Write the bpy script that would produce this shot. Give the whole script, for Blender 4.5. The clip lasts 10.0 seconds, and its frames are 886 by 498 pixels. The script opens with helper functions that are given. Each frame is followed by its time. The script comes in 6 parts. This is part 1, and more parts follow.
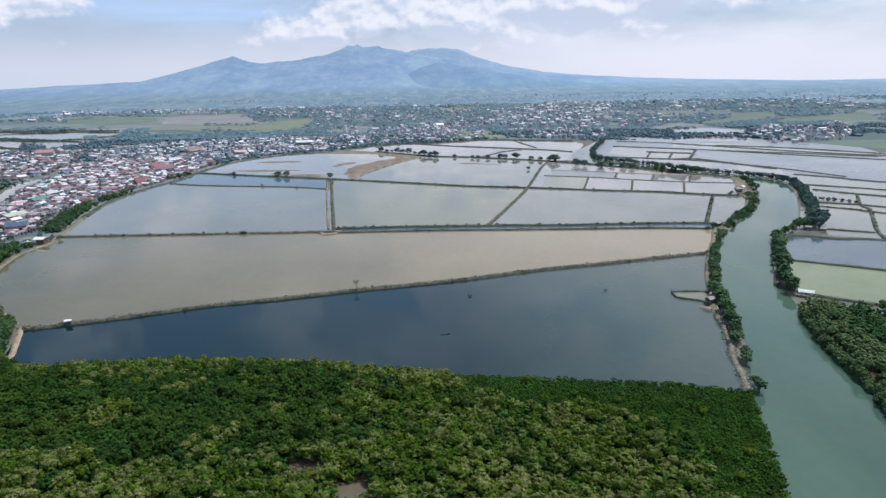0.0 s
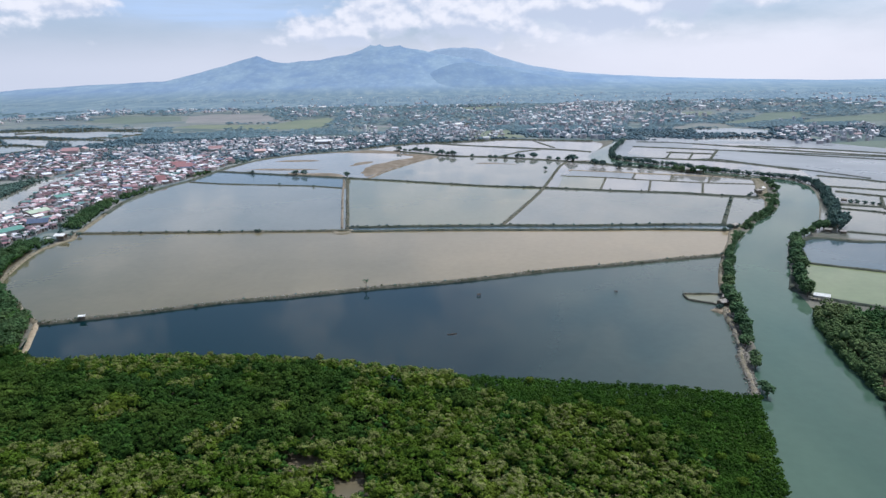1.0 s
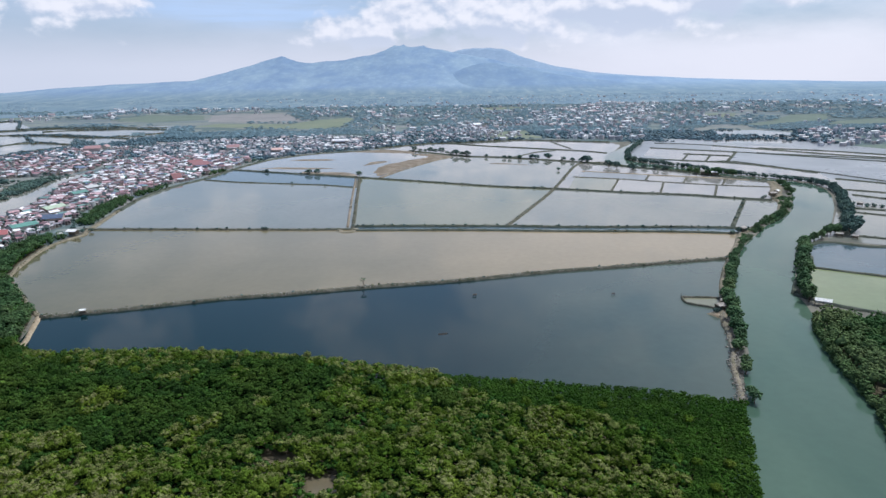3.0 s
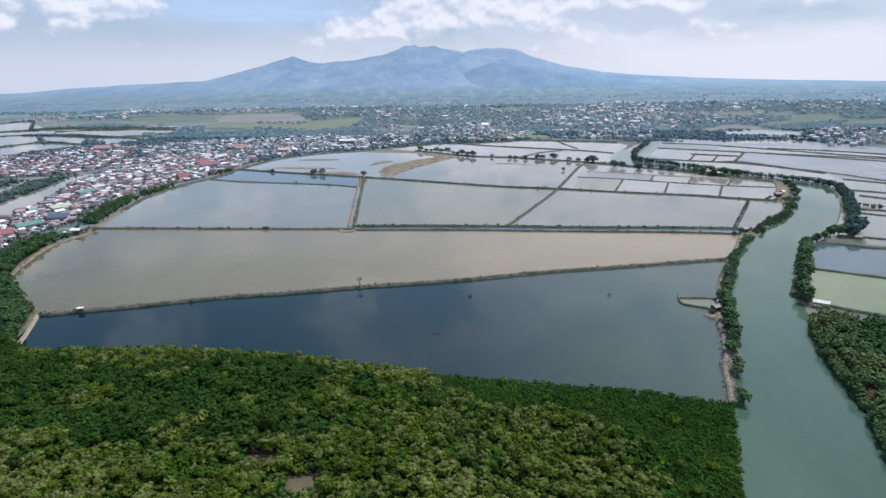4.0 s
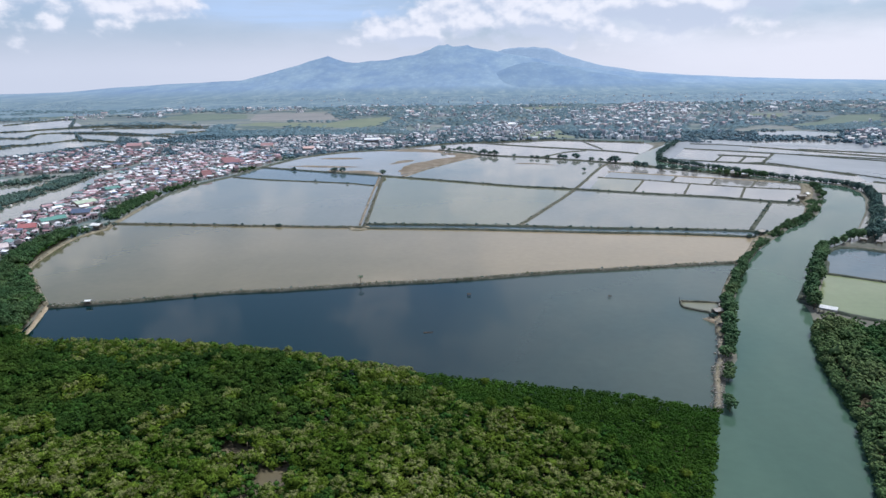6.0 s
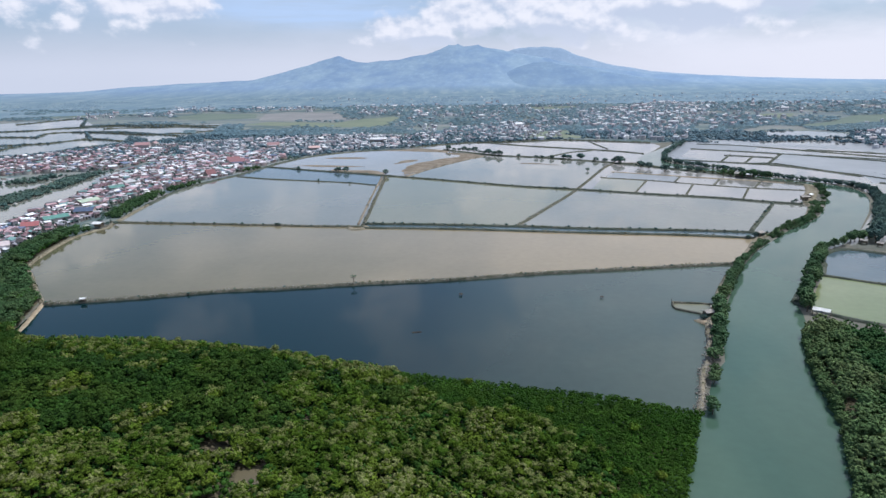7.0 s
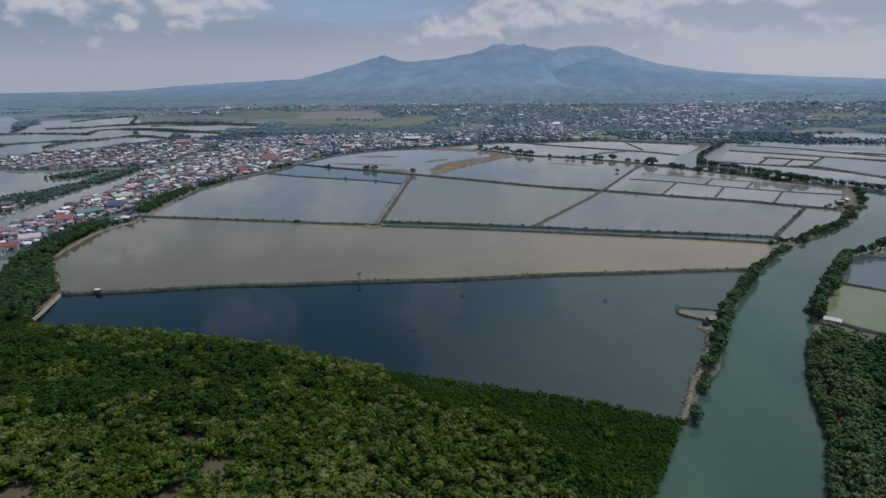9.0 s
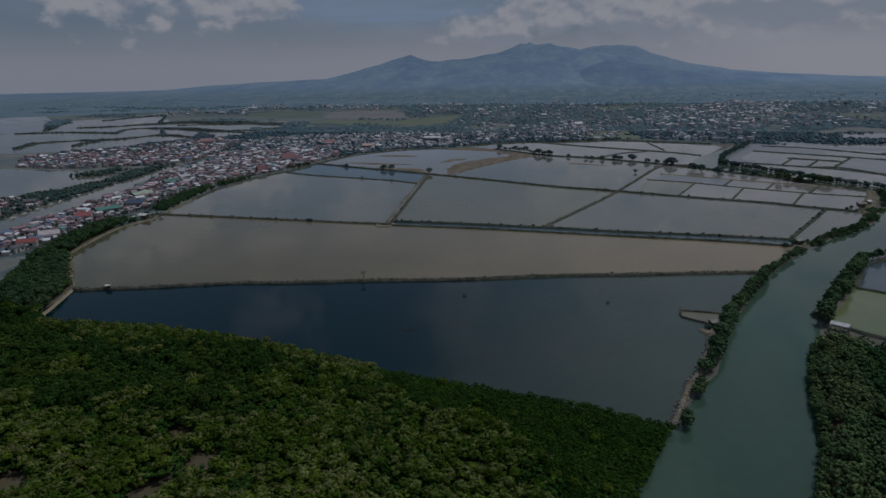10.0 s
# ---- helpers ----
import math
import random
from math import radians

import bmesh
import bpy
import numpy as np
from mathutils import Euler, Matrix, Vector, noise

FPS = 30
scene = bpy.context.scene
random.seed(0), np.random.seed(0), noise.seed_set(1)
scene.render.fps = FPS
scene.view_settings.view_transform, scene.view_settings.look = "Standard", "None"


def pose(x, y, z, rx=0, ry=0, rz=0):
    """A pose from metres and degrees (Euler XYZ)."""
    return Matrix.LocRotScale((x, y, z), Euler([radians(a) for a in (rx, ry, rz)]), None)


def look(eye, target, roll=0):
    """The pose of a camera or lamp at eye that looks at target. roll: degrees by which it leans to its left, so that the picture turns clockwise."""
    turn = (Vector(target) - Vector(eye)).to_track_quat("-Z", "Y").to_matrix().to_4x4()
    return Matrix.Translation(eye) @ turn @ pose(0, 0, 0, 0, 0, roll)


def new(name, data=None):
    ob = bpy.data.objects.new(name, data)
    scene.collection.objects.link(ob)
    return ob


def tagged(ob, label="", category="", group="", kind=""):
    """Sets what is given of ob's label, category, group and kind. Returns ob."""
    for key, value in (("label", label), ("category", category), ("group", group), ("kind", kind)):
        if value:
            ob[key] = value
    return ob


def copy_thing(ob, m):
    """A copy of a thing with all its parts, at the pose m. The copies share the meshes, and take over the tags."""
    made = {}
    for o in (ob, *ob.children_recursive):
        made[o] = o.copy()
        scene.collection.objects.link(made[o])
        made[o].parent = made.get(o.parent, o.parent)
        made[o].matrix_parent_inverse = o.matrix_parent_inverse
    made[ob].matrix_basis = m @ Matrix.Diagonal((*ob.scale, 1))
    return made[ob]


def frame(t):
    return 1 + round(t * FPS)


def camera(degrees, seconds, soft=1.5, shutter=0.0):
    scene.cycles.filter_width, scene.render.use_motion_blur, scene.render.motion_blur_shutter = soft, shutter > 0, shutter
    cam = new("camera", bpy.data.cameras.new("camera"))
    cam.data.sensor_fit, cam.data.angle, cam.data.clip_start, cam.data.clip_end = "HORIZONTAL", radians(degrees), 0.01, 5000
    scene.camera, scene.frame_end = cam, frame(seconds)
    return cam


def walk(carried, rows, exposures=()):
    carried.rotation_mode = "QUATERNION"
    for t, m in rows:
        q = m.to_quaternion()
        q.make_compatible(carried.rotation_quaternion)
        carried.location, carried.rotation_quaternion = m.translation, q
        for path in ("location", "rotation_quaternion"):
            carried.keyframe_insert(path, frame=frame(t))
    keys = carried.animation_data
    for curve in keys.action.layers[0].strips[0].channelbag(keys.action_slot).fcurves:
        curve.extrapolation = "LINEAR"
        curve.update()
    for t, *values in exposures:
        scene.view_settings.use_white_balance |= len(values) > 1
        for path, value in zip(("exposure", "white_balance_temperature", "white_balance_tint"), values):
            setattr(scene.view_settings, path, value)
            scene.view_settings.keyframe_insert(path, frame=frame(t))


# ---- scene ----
cam = camera(68.81, 10.0)
PATH = [
    (0, (-29.566, -1.607, 83.146), (-29.468, 0.324, 82.634), -1.1), 
    (0.5, (-27.312, -1.56, 83.082), (-27.248, 0.372, 82.571), -1.1), 
    (1, (-24.92, -1.499, 83.033), (-24.887, 0.434, 82.521), -1.1), 
    (1.5, (-22.613, -1.539, 82.961), (-22.605, 0.394, 82.45), -1.0), 
    (2, (-19.983, -1.579, 82.826), (-19.993, 0.355, 82.315), -1.1), 
    (2.5, (-17.389, -1.651, 82.698), (-17.413, 0.282, 82.188), -1.0), 
    (4, (-8.562, -1.504, 82.434), (-8.633, 0.428, 81.925), -1.0), 
    (4.5, (-5.43, -1.384, 82.312), (-5.527, 0.548, 81.803), -1.0), 
    (5, (-2.155, -1.111, 82.155), (-2.282, 0.819, 81.646), -1.0), 
    (5.5, (1.068, -0.838, 82.058), (0.915, 1.09, 81.549), -1.0), 
    (7, (11.728, 0.1, 81.916), (11.523, 2.023, 81.407), -1.0), 
    (7.5, (15.644, 0.722, 81.81), (15.415, 2.642, 81.301), -1.0), 
    (8, (19.524, 1.303, 81.691), (19.264, 3.22, 81.183), -1.0), 
    (8.5, (23.499, 1.925, 81.61), (23.201, 3.836, 81.102), -0.9), 
    (9, (27.387, 2.454, 81.656), (27.049, 4.358, 81.147), -0.9), 
    (9.5, (31.852, 3.35, 81.52), (31.472, 5.247, 81.012), -0.9), 
    (10, (36.202, 4.205, 81.531), (35.786, 6.094, 81.022), -1.0), 
]
walk(cam, [(t, look(eye, target, roll)) for t, eye, target, roll in PATH],
     exposures=[(t, e + 0.04, 5900, 8) for t, e in ((0, 0.0), (7.9, 0.0), (8.5, -0.42), (9.0, -0.85), (9.5, -1.38), (10.0, -1.88))])

# ------------------------------------------------------------------ light
SUN_ELEV, SUN_AZ = radians(67), radians(62)      # azimuth from +y towards +x


def make_world():
    w = bpy.data.worlds.new("World")
    scene.world = w
    w.use_nodes = True
    nt = w.node_tree
    nt.nodes.clear()
    N, L = nt.nodes.new, nt.links.new
    out, bg = N("ShaderNodeOutputWorld"), N("ShaderNodeBackground")
    sky = N("ShaderNodeTexSky")
    sky.sky_type, sky.sun_disc = "NISHITA", False
    sky.sun_elevation, sky.sun_rotation = SUN_ELEV, SUN_AZ
    sky.air_density, sky.dust_density, sky.ozone_density = 1.0, 2.0, 1.0
    tc, sep = N("ShaderNodeTexCoord"), N("ShaderNodeSeparateXYZ")
    L(tc.outputs["Generated"], sep.inputs[0])

    def m(op, a, b=None, clamp=False):
        n = N("ShaderNodeMath")
        n.operation, n.use_clamp = op, clamp
        for k, v in enumerate((a, b)):
            if v is None:
                continue
            if isinstance(v, (int, float)):
                n.inputs[k].default_value = v
            else:
                L(v, n.inputs[k])
        return n.outputs[0]

    def ramp(v, a, b):
        n = N("ShaderNodeMapRange")
        n.interpolation_type = "SMOOTHSTEP"
        L(v, n.inputs["Value"])
        n.inputs["From Min"].default_value, n.inputs["From Max"].default_value = a, b
        return n.outputs[0]

    def mix(f, a, b):
        n = N("ShaderNodeMix")
        n.data_type = "RGBA"
        if isinstance(f, float):
            n.inputs[0].default_value = f
        else:
            L(f, n.inputs[0])
        for k, v in ((6, a), (7, b)):
            if isinstance(v, tuple):
                n.inputs[k].default_value = (*v, 1)
            else:
                L(v, n.inputs[k])
        return n.outputs[2]

    def noise_at(sx, sz, scale, detail, rough, shift=0.0, up=0.0):
        mp = N("ShaderNodeMapping")
        mp.inputs["Scale"].default_value = (sx, sx, sz)
        mp.inputs["Rotation"].default_value = (0, 0, 0.95)
        mp.inputs["Location"].default_value = (shift, shift * 0.7, shift * 1.3 + up)
        L(tc.outputs["Generated"], mp.inputs[0])
        n = N("ShaderNodeTexNoise")
        n.inputs["Scale"].default_value, n.inputs["Detail"].default_value, n.inputs["Roughness"].default_value = scale, detail, rough
        L(mp.outputs[0], n.inputs["Vector"])
        return n.outputs[0]

    z = sep.outputs[2]
    base = N("ShaderNodeMix")
    base.data_type, base.blend_type = "RGBA", "MULTIPLY"
    base.inputs[0].default_value = 1.0
    L(sky.outputs[0], base.inputs[6])
    base.inputs[7].default_value = (0.105, 0.105, 0.105, 1)
    # bearing and height of each direction, in degrees
    az = m("MULTIPLY", m("ARCTAN2", sep.outputs[0], sep.outputs[1]), 57.2958)
    el = m("MULTIPLY", m("ARCSINE", z), 57.2958)

    def noise_deg(sa, se, detail, rough, da=0.0, de=0.0):
        v = N("ShaderNodeCombineXYZ")
        L(m("MULTIPLY", m("ADD", az, da), sa), v.inputs[0])
        L(m("MULTIPLY", m("ADD", el, de), se), v.inputs[1])
        n = N("ShaderNodeTexNoise")
        n.inputs["Scale"].default_value, n.inputs["Detail"].default_value, n.inputs["Roughness"].default_value = 1.0, detail, rough
        L(v.outputs[0], n.inputs["Vector"])
        return n.outputs[0]

    def heap(a, e, ra, re):
        """One cloud: 1 at its middle, 0 at its rim."""
        da = m("DIVIDE", m("SUBTRACT", az, a), ra)
        de = m("DIVIDE", m("SUBTRACT", el, e), re)
        return m("SUBTRACT", 1.0, m("SQRT", m("ADD", m("MULTIPLY", da, da), m("MULTIPLY", de, de))))

    def heaps(rows):
        v = heap(*rows[0])
        for row in rows[1:]:
            v = m("MAXIMUM", v, heap(*row))
        return v

    # cumulus over the mountain, and the lumpy clouds that go on all round the sky above it
    lumps = noise_deg(0.40, 0.58, 6.0, 0.5)
    bank = m("ADD", heaps(HEAPS), m("MULTIPLY", m("SUBTRACT", lumps, 0.5), 1.9))
    sheet = noise_at(1.0, 3.0, 2.6, 6.0, 0.55, 4.2)
    cover = m("ADD", noise_at(1.0, 1.45, 6.0, 10.0, 0.55, CLOUD_SHIFT), m("MULTIPLY", m("SUBTRACT", ramp(sep.outputs[0], -0.38, 0.12), 0.5), 0.2))
    high = m("MULTIPLY", m("MULTIPLY", ramp(cover, 0.47, 0.56), ramp(z, 0.125, 0.17)), 0.6)
    mask = m("MAXIMUM", m("MULTIPLY", ramp(bank, 0.0, 0.42), m("SUBTRACT", 1.0, ramp(z, 0.26, 0.38))), high)
    relief = m("MULTIPLY", m("SUBTRACT", lumps, noise_deg(0.40, 0.58, 6.0, 0.5, 0.2, 0.5)), 3.0)
    base_grey = ramp(m("ADD", heaps(GREYS), m("MULTIPLY", m("SUBTRACT", lumps, 0.5), 1.6)), -0.1, 0.75)
    lit = ramp(m("SUBTRACT", m("ADD", relief, 0.55), m("MULTIPLY", base_grey, 1.0)), 0.0, 0.9)
    cloud = mix(lit, (0.59, 0.625, 0.735), (0.92, 0.875, 0.905))
    thin = m("MULTIPLY", ramp(sheet, 0.35, 0.70), m("ADD", 0.42, m("MULTIPLY", ramp(sep.outputs[0], -0.55, 0.15), 0.75)), True)
    # the sky over the sea side is clear and deep blue
    clear = m("MULTIPLY", m("SUBTRACT", 1.0, ramp(sep.outputs[0], -0.5, 0.05)), ramp(z, 0.15, 0.30))
    blue = mix(m("SUBTRACT", 0.4, m("MULTIPLY", clear, 0.38)), base.outputs[2], (0.46, 0.59, 0.86))
    veil = mix(m("MULTIPLY", m("MULTIPLY", thin, m("SUBTRACT", 0.8, m("MULTIPLY", ramp(z, 0.12, 0.32), 0.45))), m("SUBTRACT", 1.0, m("MULTIPLY", clear, 0.85))), blue,
               mix(ramp(sep.outputs[0], -0.2, 0.45), (0.71, 0.72, 0.82), (0.90, 0.875, 0.93)))
    # a streaky blue gap west of the cumulus
    streaks = ramp(noise_deg(0.07, 0.85, 6.0, 0.6), 0.36, 0.66)
    gap = m("MULTIPLY", ramp(heap(-16.5, 5.6, 12.0, 2.0), 0.0, 0.6), m("SUBTRACT", 1.0, m("MULTIPLY", streaks, 0.75)))
    veil = mix(m("MULTIPLY", gap, 0.8), veil, (0.52, 0.65, 0.89))
    thick = m("SUBTRACT", 0.92, m("MULTIPLY", ramp(z, 0.15, 0.3), 0.12))
    full = mix(m("MULTIPLY", mask, thick), veil, cloud)
    haze = m("SUBTRACT", 1.0, ramp(z, 0.015, 0.085))
    haze = m("MULTIPLY", haze, m("SUBTRACT", 1.0, m("MULTIPLY", ramp(bank, 0.0, 0.6), 0.4)))
    # the haze is paler towards the sun's side
    side = m("ADD", m("MULTIPLY", sep.outputs[0], math.sin(SUN_AZ)), m("MULTIPLY", sep.outputs[1], math.cos(SUN_AZ)))
    glow = mix(ramp(side, -0.2, 1.0), (0.68, 0.685, 0.77), (0.85, 0.81, 0.86))
    col = mix(m("MULTIPLY", haze, 0.88), full, glow)
    L(col, bg.inputs[0])
    bg.inputs[1].default_value = 1.0
    L(bg.outputs[0], out.inputs[0])


CLOUD_SHIFT = 1.7
# clouds by bearing, height, half width and half height in degrees; then their shaded bases. The last two clouds lie
# mostly above the view, added to brighten the eastern water
HEAPS = [(-38.0, 9.4, 7.4, 6.0), (-28.4, 7.0, 5.0, 3.4), (-8.2, 3.9, 5.4, 1.5), (-3.8, 5.2, 5.0, 2.3), (5.0, 6.0, 12.0, 4.0), (15.0, 6.0, 11.0, 3.6), (26.0, 7.2, 11.0, 2.8), (22.0, 11.0, 20.0, 6.0), (34.0, 15.0, 20.0, 9.0)]
GREYS = [(13.0, 4.4, 5.4, 1.4), (21.5, 4.7, 4.6, 1.1), (2.5, 3.3, 6.5, 1.1), (-7.0, 2.9, 4.0, 0.7)]
make_world()
sun = new("sun", bpy.data.lights.new("sun", "SUN"))
sun.data.energy, sun.data.angle, sun.data.color = 3.2, radians(0.53), (1.0, 0.95, 0.87)
sun.matrix_world = look((0, 0, 300), Vector((0, 0, 300)) - Vector(
    (math.cos(SUN_ELEV) * math.sin(SUN_AZ), math.cos(SUN_ELEV) * math.cos(SUN_AZ), math.sin(SUN_ELEV))))


# ------------------------------------------------------------------ materials
class Mat:
    """A node material with one Principled shader and short ways to add nodes."""

    def __init__(self, name, rough=0.9, spec=0.3, metal=0.0):
        self.mat = bpy.data.materials.new(name)
        self.mat.use_nodes = True
        self.nt = self.mat.node_tree
        self.p = self.nt.nodes["Principled BSDF"]
        self.p.inputs["Roughness"].default_value = rough
        self.p.inputs["Specular IOR Level"].default_value = spec
        self.p.inputs["Metallic"].default_value = metal
        self.geo = self.nt.nodes.new("ShaderNodeNewGeometry")
        self.obj = self.nt.nodes.new("ShaderNodeObjectInfo")

    def noise(self, scale, detail=4.0, rough=0.55, stretch=(1, 1, 1), turn=0.0):
        mp = self.nt.nodes.new("ShaderNodeMapping")
        mp.inputs["Scale"].default_value = stretch
        mp.inputs["Rotation"].default_value = (0, 0, turn)
        self.nt.links.new(self.geo.outputs["Position"], mp.inputs[0])
        n = self.nt.nodes.new("ShaderNodeTexNoise")
        n.inputs["Scale"].default_value, n.inputs["Detail"].default_value, n.inputs["Roughness"].default_value = scale, detail, rough
        self.nt.links.new(mp.outputs[0], n.inputs["Vector"])
        return n.outputs[0]

    def cells(self, scale, stretch=(1, 1, 1), turn=0.0):
        mp = self.nt.nodes.new("ShaderNodeMapping")
        mp.inputs["Scale"].default_value = stretch
        mp.inputs["Rotation"].default_value = (0, 0, turn)
        self.nt.links.new(self.geo.outputs["Position"], mp.inputs[0])
        n = self.nt.nodes.new("ShaderNodeTexVoronoi")
        n.inputs["Scale"].default_value = scale
        n.distance = "CHEBYCHEV"
        self.nt.links.new(mp.outputs[0], n.inputs["Vector"])
        sep = self.nt.nodes.new("ShaderNodeSeparateColor")
        self.nt.links.new(n.outputs["Color"], sep.inputs[0])
        return sep.outputs[0]

    def ramp(self, value, *stops):
        r = self.nt.nodes.new("ShaderNodeValToRGB")
        self.nt.links.new(value, r.inputs[0])
        e = r.color_ramp.elements
        while len(e) < len(stops):
            e.new(0.5)
        for k, (pos, c) in enumerate(stops):
            e[k].position = pos
            e[k].color = (*c, 1) if isinstance(c, tuple) else (c, c, c, 1)
        return r.outputs[0]

    def mix(self, fac, a, b, blend="MIX"):
        n = self.nt.nodes.new("ShaderNodeMix")
        n.data_type, n.blend_type = "RGBA", blend
        for k, v in ((0, fac), (6, a), (7, b)):
            if isinstance(v, (int, float)):
                n.inputs[k].default_value = v
            elif isinstance(v, tuple):
                n.inputs[k].default_value = (*v, 1)
            else:
                self.nt.links.new(v, n.inputs[k])
        return n.outputs[2]

    def color(self, socket):
        self.nt.links.new(socket, self.p.inputs["Base Color"])
        return self

    def rough(self, socket):
        self.nt.links.new(socket, self.p.inputs["Roughness"])
        return self

    def bump(self, socket, strength=0.4, distance=0.1):
        b = self.nt.nodes.new("ShaderNodeBump")
        b.inputs["Strength"].default_value, b.inputs["Distance"].default_value = strength, distance
        self.nt.links.new(socket, b.inputs["Height"])
        self.nt.links.new(b.outputs[0], self.p.inputs["Normal"])
        return self


def m_leaf(name, dark, mid, light, patch=0.06):
    """Leaves: hue drifts over the canopy, each leaf differs a little."""
    k = Mat(name, 0.75, 0.06)
    drift = k.ramp(k.noise(patch, 5, 0.6), (0.32, dark), (0.5, mid), (0.68, light))
    tree = k.ramp(k.noise(0.28, 2, 0.5), (0.3, 0.62), (0.7, 1.3))
    leaf = k.ramp(k.geo.outputs["Random Per Island"], (0.0, 0.74), (0.7, 1.06), (1.0, 1.32))
    k.color(k.mix(1.0, k.mix(1.0, drift, tree, "MULTIPLY"), leaf, "MULTIPLY"))
    return k.mat


def m_water(name, deep, silt, scale=0.012, rough=0.06, ripple=0.05, stretch=(1, 1, 1), drift=None):
    """Turbid water: body colour drifting with the silt in it, with a glossy rippled surface."""
    k = Mat(name, rough, 0.5)
    k.p.inputs["IOR"].default_value = 1.33
    cloud = k.noise(scale, 6, 0.55, stretch)
    if drift:
        # body colour graded along x, in place of sky mirrored brighter at one end
        sep = k.nt.nodes.new("ShaderNodeSeparateXYZ")
        k.nt.links.new(k.geo.outputs["Position"], sep.inputs[0])
        along = k.nt.nodes.new("ShaderNodeMapRange")
        k.nt.links.new(sep.outputs[0], along.inputs["Value"])
        along.inputs["From Min"].default_value, along.inputs["From Max"].default_value = drift
        cloud = k.mix(0.45, along.outputs[0], cloud)
    a = k.ramp(cloud, (0.33, deep), (0.67, silt))
    k.color(k.mix(0.12, a, k.ramp(k.noise(0.3, 4, 0.6), (0.3, 0.6), (0.7, 1.4)), "MULTIPLY"))
    k.rough(k.ramp(k.noise(0.02, 5, 0.6), (0.35, max(0.02, rough - 0.04)), (0.65, rough + 0.06)))
    k.bump(k.noise(0.9, 3, 0.6, (1, 1.6, 1)), ripple, 0.05)
    return k.mat


def m_soil(name, a, b, c, scale=0.35, bump=0.6):
    k = Mat(name, 0.95, 0.15)
    col = k.ramp(k.noise(scale, 6, 0.65), (0.3, a), (0.5, b), (0.7, c))
    k.color(k.mix(0.35, col, k.ramp(k.noise(2.5, 4, 0.7), (0.3, 0.5), (0.7, 1.5)), "MULTIPLY"))
    k.bump(k.noise(1.8, 5, 0.7), bump, 0.25)
    return k.mat


M = {}
M["leaf_yellow"] = m_leaf("mangrove leaf yellow green", (0.034, 0.080, 0.008), (0.066, 0.112, 0.011), (0.112, 0.150, 0.020))
M["leaf_green"] = m_leaf("mangrove leaf green", (0.020, 0.050, 0.013), (0.031, 0.070, 0.011), (0.056, 0.096, 0.016), 0.045)
# shoot colour, raised for crown tops and rim that catch the sun
M["leaf_sunlit_tip"] = m_leaf("mangrove shoots, sunlit pale", (0.092, 0.126, 0.028), (0.148, 0.172, 0.050), (0.204, 0.212, 0.085))
M["leaf_under"] = m_leaf("mangrove growth", (0.022, 0.066, 0.013), (0.034, 0.084, 0.014), (0.050, 0.104, 0.018))
M["leaf_low"] = m_leaf("low mangrove leaf", (0.024, 0.066, 0.009), (0.033, 0.079, 0.010), (0.046, 0.095, 0.013))
M["leaf_bank"] = m_leaf("bank tree leaf", (0.045, 0.092, 0.044), (0.068, 0.122, 0.056), (0.098, 0.146, 0.062))
M["leaf_east"] = m_leaf("river mangrove leaf", (0.055, 0.105, 0.040), (0.09, 0.142, 0.055), (0.14, 0.178, 0.075))
M["leaf_shore"] = m_leaf("shore tree leaf", (0.036, 0.082, 0.034), (0.056, 0.107, 0.043), (0.086, 0.132, 0.053))
M["leaf_back"] = m_leaf("inner mangrove leaf", (0.03, 0.078, 0.028), (0.048, 0.102, 0.034), (0.072, 0.122, 0.04))
# distance haze is mixed into this pale bluish leaf colour
M["leaf_far_haze"] = m_leaf("far tree leaf paled by haze", (0.090, 0.145, 0.178), (0.114, 0.174, 0.205), (0.145, 0.198, 0.212), 0.01)
M["bark"] = m_soil("bark", (0.09, 0.07, 0.05), (0.13, 0.1, 0.075), (0.17, 0.14, 0.1), 1.5)
M["mud"] = m_soil("wet mud", (0.07, 0.065, 0.04), (0.11, 0.095, 0.06), (0.15, 0.13, 0.09))
M["dike"] = m_soil("dike earth with dry grass", (0.05, 0.06, 0.04), (0.10, 0.098, 0.075), (0.19, 0.175, 0.14), 0.5)
M["dike_far"] = m_soil("dike earth, scrubby", (0.045, 0.06, 0.045), (0.078, 0.088, 0.068), (0.125, 0.125, 0.1), 0.12)
M["path"] = m_soil("trodden pale earth", (0.24, 0.19, 0.13), (0.33, 0.27, 0.19), (0.42, 0.35, 0.26), 0.5)
M["stone"] = m_soil("rubble stone", (0.15, 0.14, 0.12), (0.25, 0.23, 0.2), (0.37, 0.35, 0.31), 0.8)
# drift paints a sky reflection gradient into the dark and brown ponds
M["water_dark"] = m_water("dark pond water", (0.004, 0.020, 0.024), (0.072, 0.095, 0.078), 0.006, drift=(-45, 100))
M["water_brown"] = m_water("brown pond water", (0.118, 0.112, 0.066), (0.268, 0.214, 0.132), 0.008, drift=(-290, 110))
M["water_grey"] = m_water("grey pond water", (0.15, 0.160, 0.138), (0.225, 0.222, 0.19), 0.008, stretch=(1.0, 0.5, 1))
M["water_green"] = m_water("grey green pond water", (0.155, 0.162, 0.108), (0.21, 0.202, 0.138), 0.008, stretch=(1.0, 0.5, 1))
M["water_algae"] = m_water("green algae water", (0.15, 0.185, 0.085), (0.19, 0.22, 0.11), 0.03)
M["water_blue"] = m_water("blue grey pond water", (0.062, 0.098, 0.118), (0.104, 0.142, 0.158))
